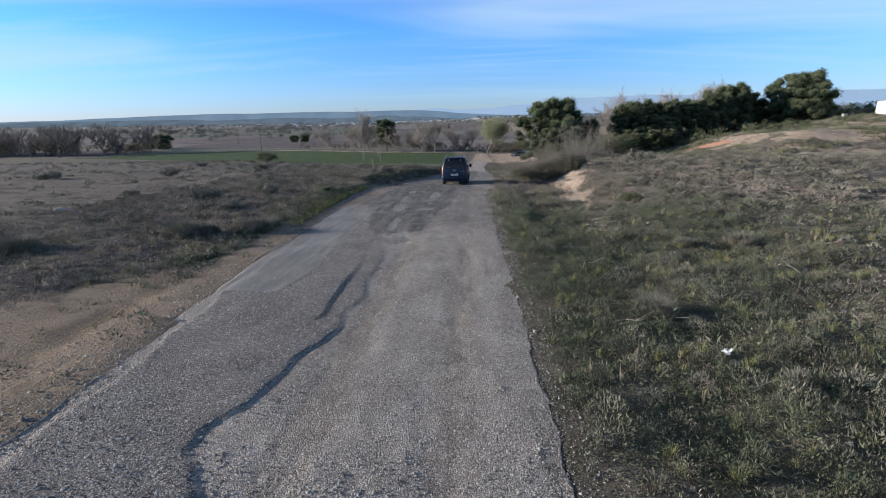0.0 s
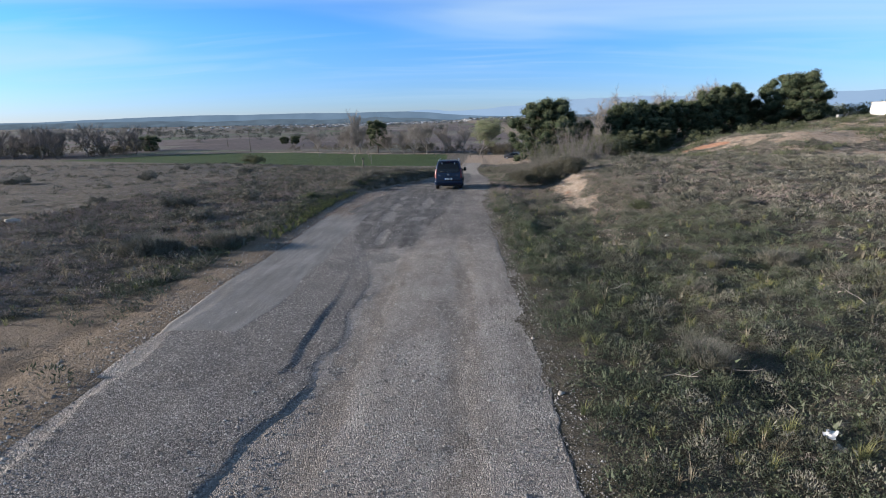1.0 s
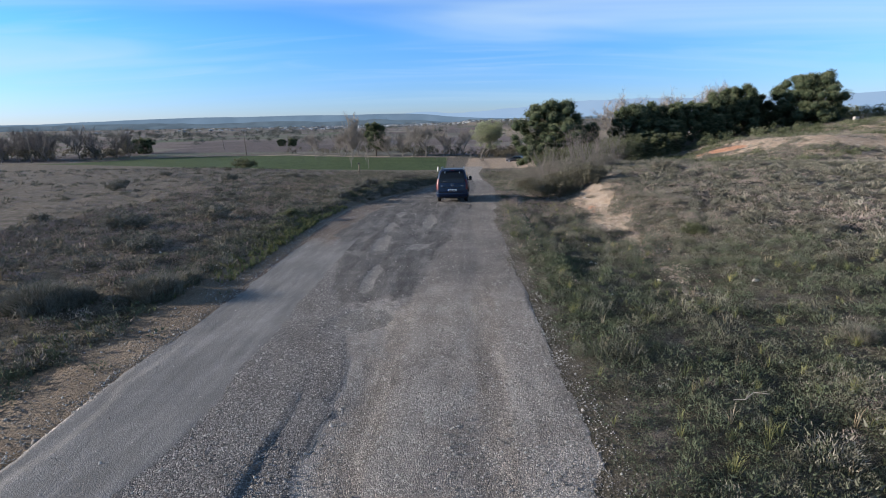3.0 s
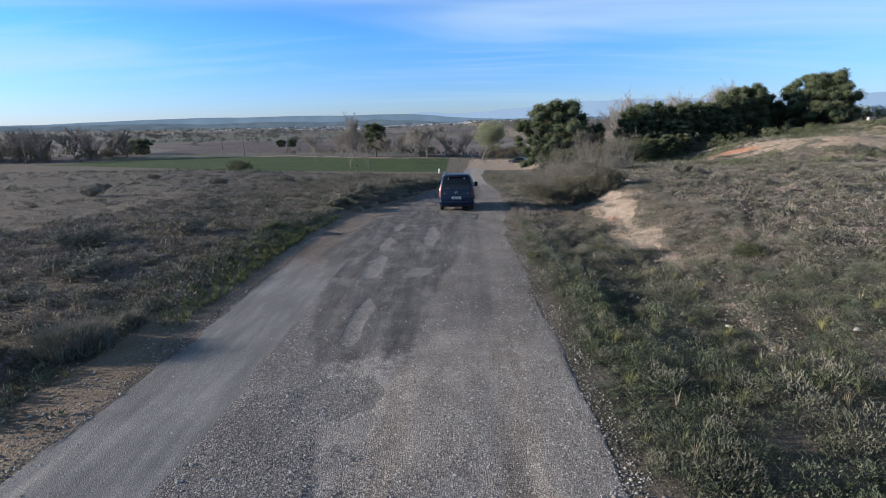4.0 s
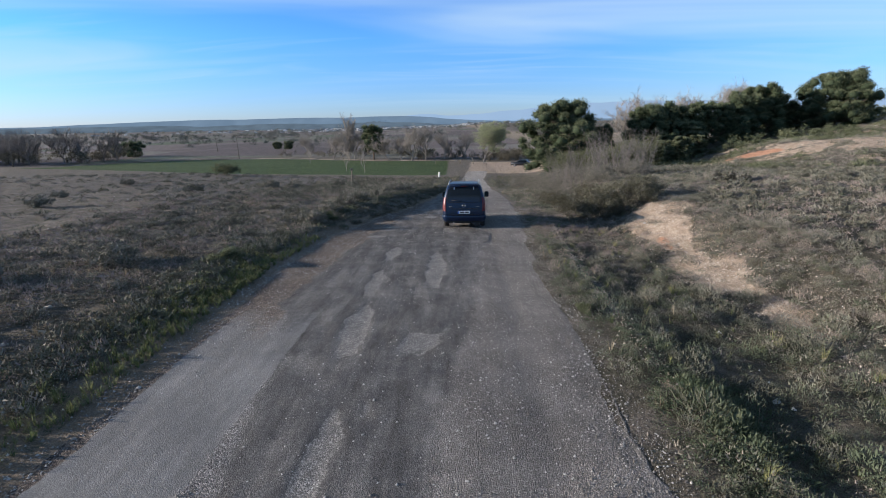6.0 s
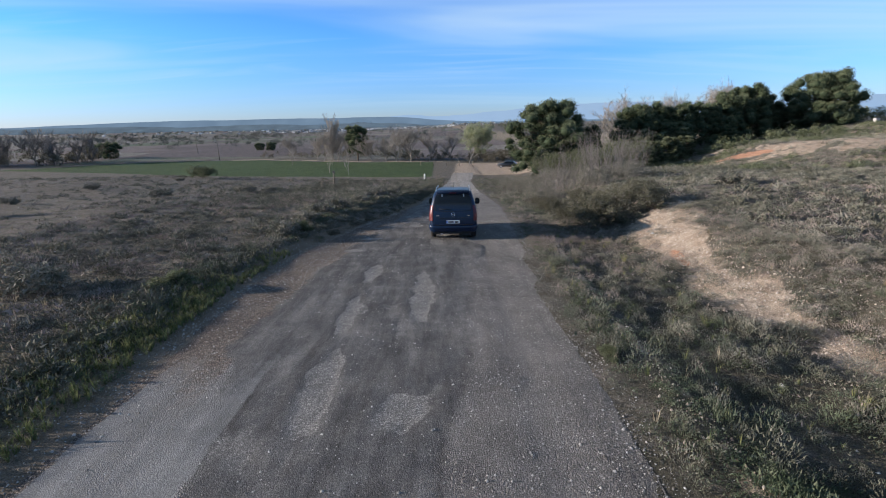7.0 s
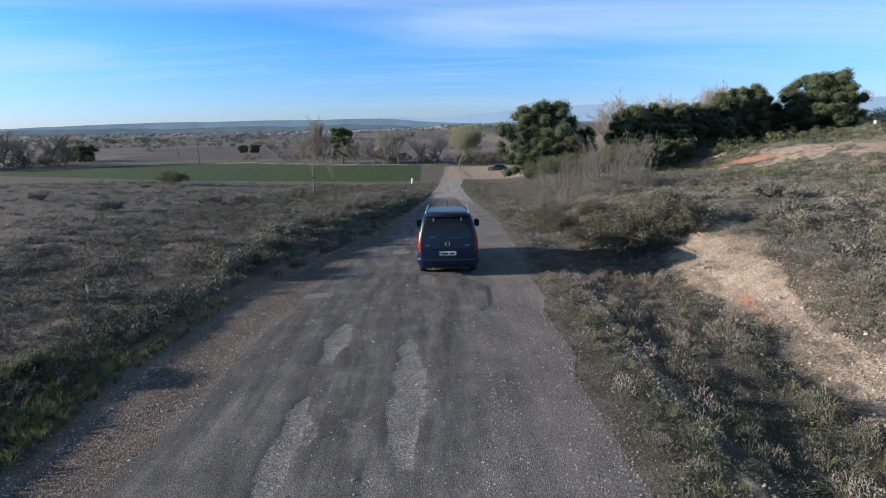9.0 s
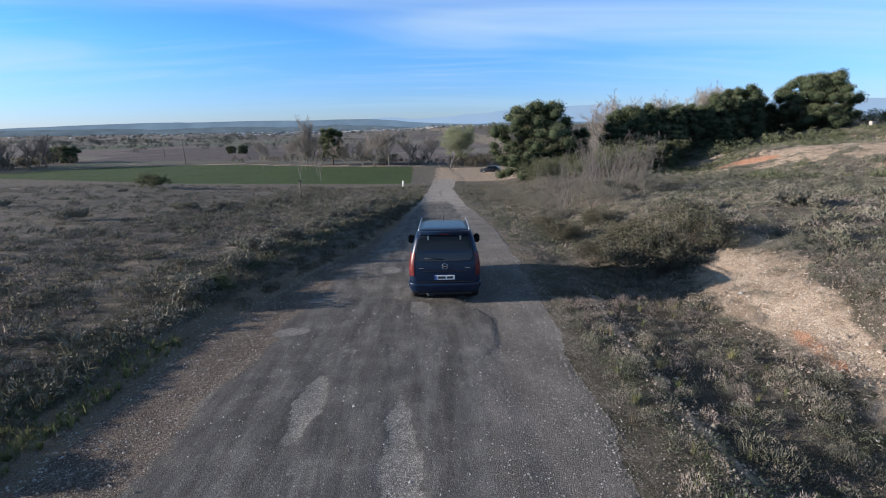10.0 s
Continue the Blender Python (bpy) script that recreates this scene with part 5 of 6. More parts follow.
def blade_template(rs, n, width, lean, foot=0.12):
    """n grass blades of height 1, each two triangles bent outwards."""
    a = rs.uniform(0, 2 * math.pi, n)
    out = np.stack([np.cos(a), np.sin(a), 0 * a], -1)
    side = np.stack([-np.sin(a), np.cos(a), 0 * a], -1)
    b = out * foot * rs.random((n, 1))
    h = rs.uniform(0.45, 1.0, (n, 1))
    ln = lean * rs.uniform(0.3, 1.3, (n, 1))
    mid = b + out * ln * 0.35 * h + np.array([0, 0, 0.6]) * h
    tip = b + out * ln * h + np.array([0, 0, 1.0]) * h * (1 - 0.25 * ln)
    w = width
    t1 = np.stack([b - side * w, b + side * w, mid + side * w * 0.7], 1)
    t2 = np.stack([b - side * w, mid + side * w * 0.7, mid - side * w * 0.7], 1)
    t3 = np.stack([mid - side * w * 0.7, mid + side * w * 0.7, tip], 1)
    return np.concatenate([t1, t2, t3])


def plant_sheet(name, label, mat, templates, x, y, radius, height, tint, seed):
    rs = np.random.default_rng(seed)
    z = terrain(x, y)
    verts, tints = [], []
    which = rs.integers(0, len(templates), len(x))
    for k, tri in enumerate(templates):
        sel = np.nonzero(which == k)[0]
        if not len(sel):
            continue
        flat = tri.reshape(-1, 3)
        a = rs.uniform(0, 2 * math.pi, len(sel))[:, None]
        ca, sa = np.cos(a), np.sin(a)
        r, h = radius[sel][:, None], height[sel][:, None]
        stretch = rs.uniform(0.75, 1.3, (len(sel), 1))
        px = (flat[None, :, 0] * ca - flat[None, :, 1] * sa) * r * stretch + x[sel][:, None]
        py = (flat[None, :, 0] * sa + flat[None, :, 1] * ca) * r / stretch + y[sel][:, None]
        pz = flat[None, :, 2] * h + z[sel][:, None] - 0.01
        verts.append(np.stack([px, py, pz], -1).reshape(-1, 3))
        # darker feet and lighter tips: shade low among the plants put into the tint
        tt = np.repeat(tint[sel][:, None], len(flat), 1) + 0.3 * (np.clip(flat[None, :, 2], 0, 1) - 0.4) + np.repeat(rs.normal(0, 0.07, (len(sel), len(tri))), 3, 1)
        tints.append(tt.ravel())
    v = np.concatenate(verts)
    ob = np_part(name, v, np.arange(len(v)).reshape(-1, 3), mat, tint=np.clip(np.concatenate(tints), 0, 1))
    return tagged(ob, label, name.replace("_", " "), kind="stuff")


def free_ground(x, y, rs, bare_ok=0.06):
    """Keeps plants off the road, the chalk and the bare verges, and thins them in patches."""
    chalk, orange, bare, crop, plough, cover = masks(x, y)
    dens = 1 - np.clip(np.maximum.reduce([chalk * 0.94, orange * 1.3, bare * 1.0, crop, plough]), 0, 1)
    dens *= 0.2 + 0.8 * smooth(0.05, 0.75, x - road_right(y) + 0.8 * (fnoise(x, y, 0.8, 3) - 0.5) + 20 * (x < 0))
    dens *= 0.15 + 0.85 * smooth(0.5, 1.6, off_path(x, y, VERGE_TRACK))
    dens = np.maximum(dens, bare_ok * (crop < 0.1) * (plough < 0.1))
    dens *= 0.5 + 0.5 * smooth(0.34, 0.5, fnoise(x, y, 1.7, 4))
    on_road = (x > road_left(y) - 0.05) & (x < road_right(y) + 0.12) & (y < 113)
    return (rs.random(len(x)) < dens) & ~on_road


def scatter(seed, n, x0, x1, y0, y1, bare_ok=0.06):
    rs = np.random.default_rng(seed)
    x, y = rs.uniform(x0, x1, n), rs.uniform(y0, y1, n)
    keep = free_ground(x, y, rs, bare_ok)
    return x[keep], y[keep], rs


def joined(*sets):
    return np.concatenate([s[0] for s in sets]), np.concatenate([s[1] for s in sets])


_rs = np.random.default_rng(41)
MATS = [dome_template(_rs, 18, 0.17, 0.85, 0.40) for _ in range(5)]
FINE_MATS = [dome_template(_rs, 32, 0.09, 0.9, 0.42) for _ in range(6)]
HERBS = [dome_template(_rs, 60, 0.12, 1.0, 0.40) for _ in range(5)]
FINE_HERBS = [dome_template(_rs, 240, 0.062, 1.0, 0.32) for _ in range(8)]
HERBS_FAR = [dome_template(_rs, 20, 0.17, 0.8, 0.42) for _ in range(4)]
FINE_SPRIGS = [dome_template(_rs, 380, 0.062, 1.0, 0.3) for _ in range(6)]
SPRIGS = [dome_template(_rs, 54, 0.13, 1.0, 0.45) for _ in range(4)]
SHRUBS = [dome_template(_rs, 110, 0.13, 1.0, 0.42) for _ in range(6)]
BLADES = [blade_template(_rs, 20, 0.014, 0.55) for _ in range(4)]
STRAWS = [blade_template(_rs, 12, 0.012, 0.5) for _ in range(4)]


def olive(x, y):
    """Greener beside the road and near the start, browner on the western heath."""
    g = fnoise(x + 5, y - 8, 7.0, 3)
    return np.clip(0.42 + 0.9 * (g - 0.5) + 0.6 * smooth(-5, -11, x) + 0.04 * smooth(10, 30, x) - 0.12 * smooth(0, 1, x) * smooth(14, 6, x) + 0.2 * smooth(0, 1, x) * smooth(15, 22, y), 0.05, 0.95)


# herbs near by: a low mat, and clumps that stand up from it
def mats_and_clumps(mat_sets, clump_sets, mats, clumps, seed, where, tall=1.0):
    x, y = joined(*mat_sets)
    rs = np.random.default_rng(seed)
    size = 0.07 + rs.gamma(2.0, 0.034, len(x))
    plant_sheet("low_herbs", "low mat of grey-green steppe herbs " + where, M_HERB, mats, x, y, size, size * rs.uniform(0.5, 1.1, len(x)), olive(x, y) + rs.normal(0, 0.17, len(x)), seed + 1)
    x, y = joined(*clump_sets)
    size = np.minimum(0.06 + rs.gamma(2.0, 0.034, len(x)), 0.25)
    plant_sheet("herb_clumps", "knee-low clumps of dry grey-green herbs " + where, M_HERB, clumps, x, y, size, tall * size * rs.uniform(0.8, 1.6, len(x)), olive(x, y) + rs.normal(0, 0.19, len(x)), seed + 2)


mats_and_clumps((scatter(101, 13000, 1.0, 9, 1.5, 34), scatter(107, 6000, 1.0, 8, 2, 15)), (scatter(108, 3100, 1.2, 9, 1.5, 34),), FINE_MATS, FINE_HERBS, 300, "on the verge of the road", 1.35)
mats_and_clumps((scatter(96, 4500, 9, 16, 2, 34), scatter(102, 5000, 1.4, 20, 32, 52), scatter(103, 6500, -18, -5.3, 4, 30), scatter(104, 5000, -22, -3, 30, 55)), (scatter(106, 1500, 9, 16, 2, 34), scatter(109, 1700, 2.0, 20, 32, 52), scatter(110, 2200, -18, -5.5, 6, 30), scatter(99, 2000, -22, -3.5, 30, 55)), MATS, HERBS, 320, "on the dry heath")
# farther heath
x, y = joined(scatter(111, 7500, 16, 48, 8, 74), scatter(112, 9000, -48, -16, 8, 92), scatter(113, 6000, -22, 20, 52, 98), scatter(114, 5500, 20, 95, 62, 112), scatter(115, 5000, -95, -45, 24, 100))
rs = np.random.default_rng(116)
far = smooth(15, 70, np.hypot(x, y - 15))
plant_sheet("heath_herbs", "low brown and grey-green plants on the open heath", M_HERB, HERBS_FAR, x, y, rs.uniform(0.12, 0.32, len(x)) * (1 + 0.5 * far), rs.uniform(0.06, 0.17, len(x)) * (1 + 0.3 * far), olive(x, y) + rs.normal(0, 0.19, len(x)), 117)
# darker, taller clumps dotted over the open heath
x, y = joined(scatter(201, 1700, 15, 50, 10, 74), scatter(202, 2600, -48, -10, 10, 92), scatter(207, 450, -14, -6.5, 18, 60), scatter(208, 1500, -95, -46, 24, 96), scatter(203, 1200, -20, 20, 52, 98), scatter(204, 1200, 24, 95, 60, 112))
rs = np.random.default_rng(205)
hill_x, hill_y = rs.uniform(30, 92, 2300), rs.uniform(60, 100, 2300)
open_chalk = masks(hill_x, hill_y)[0] > rs.uniform(0.1, 1.3, 2300)
hill_x, hill_y = hill_x[~open_chalk], hill_y[~open_chalk]
x, y = np.concatenate([x, hill_x]), np.concatenate([y, hill_y])
size = rs.uniform(0.16, 0.38, len(x)) * (1 + 0.4 * smooth(40, 80, y))
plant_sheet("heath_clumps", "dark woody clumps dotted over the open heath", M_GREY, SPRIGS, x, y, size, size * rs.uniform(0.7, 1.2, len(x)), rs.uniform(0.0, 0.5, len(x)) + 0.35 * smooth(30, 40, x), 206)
# grey woody shrublets
x, y = joined(scatter(120, 620, 1.5, 12, 2, 30))
rs = np.random.default_rng(126)
size = np.minimum(0.10 + rs.gamma(2.5, 0.042, len(x)), 0.33)
plant_sheet("grey_shrublets", "dense rounded grey-green woody shrublets near the road", M_GREY, FINE_SPRIGS, x, y, size, size * rs.uniform(1.0, 1.6, len(x)), rs.uniform(0.0, 0.5, len(x)), 119)
x, y = joined(scatter(121, 700, 10, 18, 8, 34), scatter(122, 1300, 3, 24, 34, 62), scatter(123, 1300, -20, -6.2, 10, 34), scatter(124, 1800, -26, -3.5, 34, 75), scatter(125, 1500, 20, 60, 20, 80), scatter(126, 1300, -60, -20, 20, 95))
rs = np.random.default_rng(127)
size = rs.uniform(0.10, 0.24, len(x)) * (1 + 0.5 * smooth(20, 60, np.hypot(x, y)))
plant_sheet("grey_shrublets", "small rounded grey woody shrublets", M_GREY, SPRIGS, x, y, size, size * rs.uniform(0.8, 1.3, len(x)), rs.uniform(0.1, 0.9, len(x)), 128)
# shrublets along the top of the chalk bank and a few upon it
g = np.random.default_rng(231)
x = np.concatenate([g.normal(8.9, 0.7, 90), g.uniform(5.4, 8.6, 80), g.normal(9.8, 0.8, 60)])
y = np.concatenate([g.uniform(26, 34.5, 90), g.uniform(22, 36, 80), g.uniform(33, 38, 60)])
size = np.concatenate([g.uniform(0.16, 0.45, 90), g.uniform(0.08, 0.3, 80), g.uniform(0.16, 0.42, 60)])
plant_sheet("bank_shrublets", "grey woody shrublets along the chalk bank", M_GREY, FINE_SPRIGS, x, y, size, size * g.uniform(0.6, 1.0, len(x)), g.uniform(0.1, 0.7, len(x)), 232)
g = np.random.default_rng(235)
x, y = joined(scatter(236, 800, 9, 34, 18, 66), scatter(237, 260, 10, 30, 30, 48), scatter(238, 300, -30, -12, 30, 70))
size = g.uniform(0.14, 0.42, len(x)) * np.where(g.random(len(x)) > 0.9, 1.5, 1.0)
plant_sheet("heath_shrublets", "dark grey-brown heath shrublets casting long shadows", M_GREY, SHRUBS, x, y, size, size * g.uniform(0.7, 1.1, len(x)), g.uniform(0.0, 0.55, len(x)), 239)
x, y = g.uniform(28, 95, 5200), g.uniform(60, 102, 5200)
keep = fnoise(x, y * 2.0, 6.0, 3) + g.normal(0, 0.08, 5200) - 0.12 * masks(x, y)[0] > 0.47
x, y = x[keep], y[keep]
size = g.uniform(0.22, 0.7, len(x))
plant_sheet("hill_shrubs", "grey-green shrubs on the slope of the hill", M_OLIVE, SPRIGS, x, y, size * 1.15, size * g.uniform(0.9, 1.5, len(x)), g.uniform(0.25, 0.9, len(x)), 245)
x = np.concatenate([g.normal(-7.5, 0.45, 150), road_left(np.linspace(33, 76, 620)) - g.uniform(0.3, 2.6, 620)])
y = np.concatenate([g.uniform(21, 31, 150), np.linspace(33, 76, 620)])
size = g.uniform(0.12, 0.36, len(x)) * (1 + 0.4 * smooth(38, 60, y))
plant_sheet("bank_brush", "dark woody brush on the roadside bank", M_GREY, SHRUBS, x, y, size, size * g.uniform(0.5, 0.85, len(x)), g.uniform(0.0, 0.5, len(x)), 240)
BUNCH = [blade_template(_rs, 60, 0.009, 0.7, 0.22) for _ in range(4)]
x, y = joined(scatter(241, 210, 1.5, 13, 2.5, 18, 0.0), scatter(242, 26, 1.6, 5, 18, 34, 0.0))
hgt = g.uniform(0.14, 0.30, len(x))
plant_sheet("bunch_grass", "yellow-green bunches of fine steppe grass", M_GRASS, BUNCH, x, y, hgt, hgt, g.uniform(0.55, 1.0, len(x)), 243)
# taller shrublets on the brow beside the road, which throw shadows over its edge
g = np.random.default_rng(129)
ey = g.uniform(10, 56, 640)
ex = road_left(ey) - 1.15 - 0.01 * np.clip(ey - 20, 0, 30) - np.abs(g.normal(0, 0.7, 640))
x, y = ex, ey
size = g.uniform(0.12, 0.26, len(x))
plant_sheet("brow_shrublets", "grey-green woody shrublets lining the brow of the bank", M_HERB, HERBS, x, y, size, size * g.uniform(0.8, 1.3, len(x)), g.uniform(0.0, 0.6, len(x)), 130)
# green tufts
x, y = joined(scatter(131, 420, 1.3, 12, 2, 16, 0.0), scatter(132, 200, 1.4, 5, 14, 34, 0.0), scatter(133, 100, -9, -5.8, 9, 16, 0.0))
rs = np.random.default_rng(134)
g = np.random.default_rng(135)
lx = np.concatenate([g.normal(-6.15, 0.28, 800), g.normal(-6.7, 0.4, 700)]); ly = np.concatenate([g.uniform(17, 31, 800), g.normal(24.5, 1.8, 700)])
x, y = np.concatenate([x, lx]), np.concatenate([y, ly])
ok = (x < road_left(y) - 0.3) | (x > road_right(y) + 0.25)
x, y = x[ok], y[ok]
hgt = rs.uniform(0.09, 0.27, len(x))
plant_sheet("grass_tufts", "fresh yellow-green grass tufts along the verges", M_GRASS, BLADES, x, y, hgt * 1.0, hgt, np.where((x > 1.3) & (y < 15.5), rs.uniform(0.5, 1.0, len(x)), rs.uniform(0.25, 0.8, len(x))), 136)
# lush low herbs on the damp verge
g = np.random.default_rng(137)
vx = np.concatenate([g.normal(2.35, 0.34, 90), g.normal(2.0, 0.5, 460), g.normal(2.1, 0.3, 420), g.normal(-6.6, 0.5, 330)])
vy = np.concatenate([g.normal(18.6, 0.55, 90), g.normal(16.2, 1.5, 460), g.uniform(17, 38, 420), g.normal(24.5, 2.6, 330)])
ok = ((vx < road_left(vy) - 0.3) | (vx > road_right(vy) + 0.3))
vx, vy = vx[ok], vy[ok]
size = g.uniform(0.08, 0.17, len(vx))
tall = np.exp(-((vx - 2.35) / 0.45) ** 2 - ((vy - 18.6) / 0.7) ** 2)
plant_sheet("green_herbs", "lush low green herbs on the damp verges", M_LUSH, HERBS, vx, vy, size * (1 + 0.6 * tall), size * g.uniform(0.4, 0.75, len(vx)) * (1 + 2.4 * tall), g.uniform(0.1, 0.8, len(vx)), 138)
# dry straw
x, y = joined(scatter(141, 600, 1.3, 16, 2, 34), scatter(142, 700, -20, -6, 6, 40), scatter(143, 500, 4, 20, 34, 60))
rs = np.random.default_rng(144)
hgt = rs.uniform(0.12, 0.34, len(x))
plant_sheet("dry_grass", "thin bleached dry grass stalks among the herbs", M_STRAW, STRAWS, x, y, hgt, hgt, rs.uniform(0.1, 0.9, len(x)), 145)


# ---- stones ----
def stone_sheet(name, label, x, y, size, z, tint, seed, parent=None, mat=M_STONE):
    rs = np.random.default_rng(seed)
    base = np.array([(1, 0, -0.3), (-1, 0, -0.3), (0, 1, -0.3), (0, -1, -0.3), (0, 0, 0.8)], float)
    tris = np.array([(0, 2, 4), (2, 1, 4), (1, 3, 4), (3, 0, 4)])
    n = len(x)
    v = base[None] * rs.uniform(0.6, 1.3, (n, 5, 1)) + rs.normal(0, 0.12, (n, 5, 3))
    a = rs.uniform(0, 2 * math.pi, (n, 1))
    px = (v[:, :, 0] * np.cos(a) - v[:, :, 1] * np.sin(a)) * size[:, None] + x[:, None]
    py = (v[:, :, 0] * np.sin(a) + v[:, :, 1] * np.cos(a)) * size[:, None] + y[:, None]
    pz = v[:, :, 2] * size[:, None] + (z + 0.15 * size)[:, None]
    faces = (np.arange(n)[:, None, None] * 5 + tris[None]).reshape(-1, 3)
    ob = np_part(name, np.stack([px, py, pz], -1).reshape(-1, 3), faces, mat, parent, tint=np.repeat(np.clip(tint, 0, 1), 5))
    return tagged(ob, label, name.replace("_", " "), kind="stuff")


rs = np.random.default_rng(151)
n = 120000
y = 2.0 + 36 * rs.random(n) ** 1.35
x = road_left(y) - 0.2 + (road_right(y) - road_left(y) + 0.5) * rs.random(n)
chip, repair, dark, worn, rut, rise = zones(x, y)
keep = rs.random(n) < np.clip(1.0 - 0.95 * repair - 0.86 * dark - 0.25 * chip - 0.5 * np.clip(rut, 0, 1), 0.02, 1) * (0.3 + 0.7 * smooth(0.3, 0.6, fnoise(x, y, 0.8, 3)))
x, y, rise = x[keep], y[keep], rise[keep]
stone_sheet("loose_gravel", "loose grey angular gravel strewn over the road", x, y, rs.gamma(4, 0.0019, len(x)) + 0.003 + 0.008 * (rs.random(len(x)) > 0.96), terrain(x, y) + rise, rs.uniform(0.0, 1.0, len(x)), 152)
n = 9000
y = rs.uniform(3, 42, n)
x = road_left(y) + 0.1 - np.abs(rs.normal(0, 0.6, n))
y2 = 3 + 37 * rs.random(18000) ** 1.2
x2 = road_right(y2) - 0.3 + np.abs(rs.normal(0, 0.5, 18000))
x, y = np.concatenate([x, x2]), np.concatenate([y, y2])
stone_sheet("verge_gravel", "brownish gravel washed to the sides of the road", x, y, (rs.gamma(3, 0.0035, len(x)) + 0.004) * np.where(x > 0, 0.62, 1.0), terrain(x, y) - 0.002, rs.uniform(0.0, 0.8, len(x)), 153)
n = 17000
u = rs.random(n)
path = np.array(CHALK_PATH)
t = np.linspace(0, 1, len(path))
x = np.interp(u, t, path[:, 0]) + rs.normal(0, 1, n) * np.interp(u, t, path[:, 2]) * 1.1
y = np.interp(u, t, path[:, 1]) + rs.normal(0, 0.8, n)
stone_sheet("chalk_stones", "small pale chalk stones on the worn bank", x, y, (rs.gamma(2.2, 0.0058, n) + 0.004) * (0.6 + 0.4 * smooth(20, 27, y)), terrain(x, y), rs.uniform(0.1, 0.95, n), 154, mat=M_CHALK_STONE)
n = 1800
u = rs.random(n)
path = np.array(VERGE_TRACK)
t = np.linspace(0, 1, len(path))
x = np.interp(u, t, path[:, 0]) + rs.normal(0, 0.14, n)
y = np.interp(u, t, path[:, 1]) + rs.normal(0, 0.4, n)
stone_sheet("path_stones", "small stones along the trodden verge", x, y, rs.gamma(2.4, 0.0045, n) + 0.004, terrain(x, y), rs.uniform(0.1, 0.8, n), 156, mat=M_CHALK_STONE)
n = 500
x = np.concatenate([rs.uniform(1.4, 22, n), rs.uniform(-26, -6, n)])
y = rs.uniform(3, 50, 2 * n)
stone_sheet("field_stones", "scattered pale stones among the herbs", x, y, rs.gamma(2.2, 0.008, 2 * n) + 0.005, terrain(x, y) + 0.012, rs.uniform(0.3, 0.95, 2 * n), 155)


# ---- large tussocks beside the road ----
def tussock(seed, radius, height, label="large dry grey-brown grass tussock beside the road"):
    rs = np.random.default_rng(seed)
    thing = tagged(new("grass_tussock"), label, "tussock")
    blades = []
    for k in range(60):
        a, r = rs.uniform(0, 2 * math.pi), radius * math.sqrt(rs.random()) * 0.8
        t = blade_template(rs, 60, 0.0055, 0.75, 0.16)
        h = height * rs.uniform(0.6, 1.05) * (1 - 0.45 * (r / radius) ** 2)
        blades.append(t.reshape(-1, 3) * h + np.array([r * math.cos(a), r * math.sin(a), -0.02]))
    v = np.concatenate(blades)
    tagged(np_part("grass_clump", v, np.arange(len(v)).reshape(-1, 3), M_GREY, thing, tint=np.clip(rs.normal(0.55, 0.2, len(v) // 3), 0, 1).repeat(3)), kind="stuff")
    d = dome_template(rs, 500, 0.16, 0.7, 0.2).reshape(-1, 3) * np.array([radius * 0.9, radius * 0.9, height * 0.75])
    tagged(np_part("dead_foot", d, np.arange(len(d)).reshape(-1, 3), M_GREY, thing, tint=rs.uniform(0, 0.5, len(d) // 3).repeat(3)), kind="stuff")
    return thing


tus = stand(tussock(161, 0.75, 0.85), -9.1, 15.3)
for x, y, t, s in ((-7.1, 16.0, 80, 0.85), (-13.1, 13.4, 160, 0.95), (-8.5, 15.5, 220, 0.6), (-6.9, 17.0, 300, 0.45), (7.7, 13.6, 40, 0.75), (6.1, 13.5, 90, 0.4), (3.4, 8.4, 120, 0.6), (10.6, 20.5, 120, 0.5)):
    another(tus, x, y, t, s)
yellow = stand(bush(171, 0.55, 0.8, M_TWIG, M_OLIVE, stems=16, levels=2, leaf_count=22, leaf_size=0.03, radius=0.12, name="yellow_green_bush", label="small yellow-green broom bush at the roadside", r0=0.008), -7.6, 26.5, 0, 0.8)
for x, y, t, s in ((-6.5, 33.9, 90, 0.7), (7.3, 21.7, 200, 0.75), (1.55, 22.3, 30, 0.35)):
    another(yellow, x, y, t, s)
heath_bush = stand(bush(172, 0.6, 1.0, M_TWIG, M_GREY, stems=20, levels=2, leaf_count=5, leaf_size=0.05, radius=0.14, name="heath_bush", label="rounded grey-brown heath bush", r0=0.008), -7.0, 33.3)
for k in range(34):
    s = rng.uniform(0.55, 1.25)
    if k % 2:
        hx, hy = rng.uniform(9, 34), rng.uniform(12, 62)
    else:
        hx, hy = rng.uniform(-34, -8), rng.uniform(16, 80)
    another(heath_bush, hx, hy, rng.uniform(0, 360), s)
for k in range(16):
    hy = 36 + 2.2 * k
    another(heath_bush, float(road_left(hy)) - 1.3 - 0.10 * k - rng.uniform(0, 1.6), hy, rng.uniform(0, 360), rng.uniform(0.6, 1.1))


# ---- single stones ----
def rock(seed, size, label, mat):
    rs = np.random.default_rng(seed)
    v, f = ball_mesh()
    v = v * (1 + 0.22 * rs.normal(size=(len(v), 1))) * np.array([1.0, 0.75, 0.5]) * size * 0.75
    ob = new("stone", np_mesh("stone", v, f, mat))
    return tagged(ob, label, "stone", "stones on the heath")


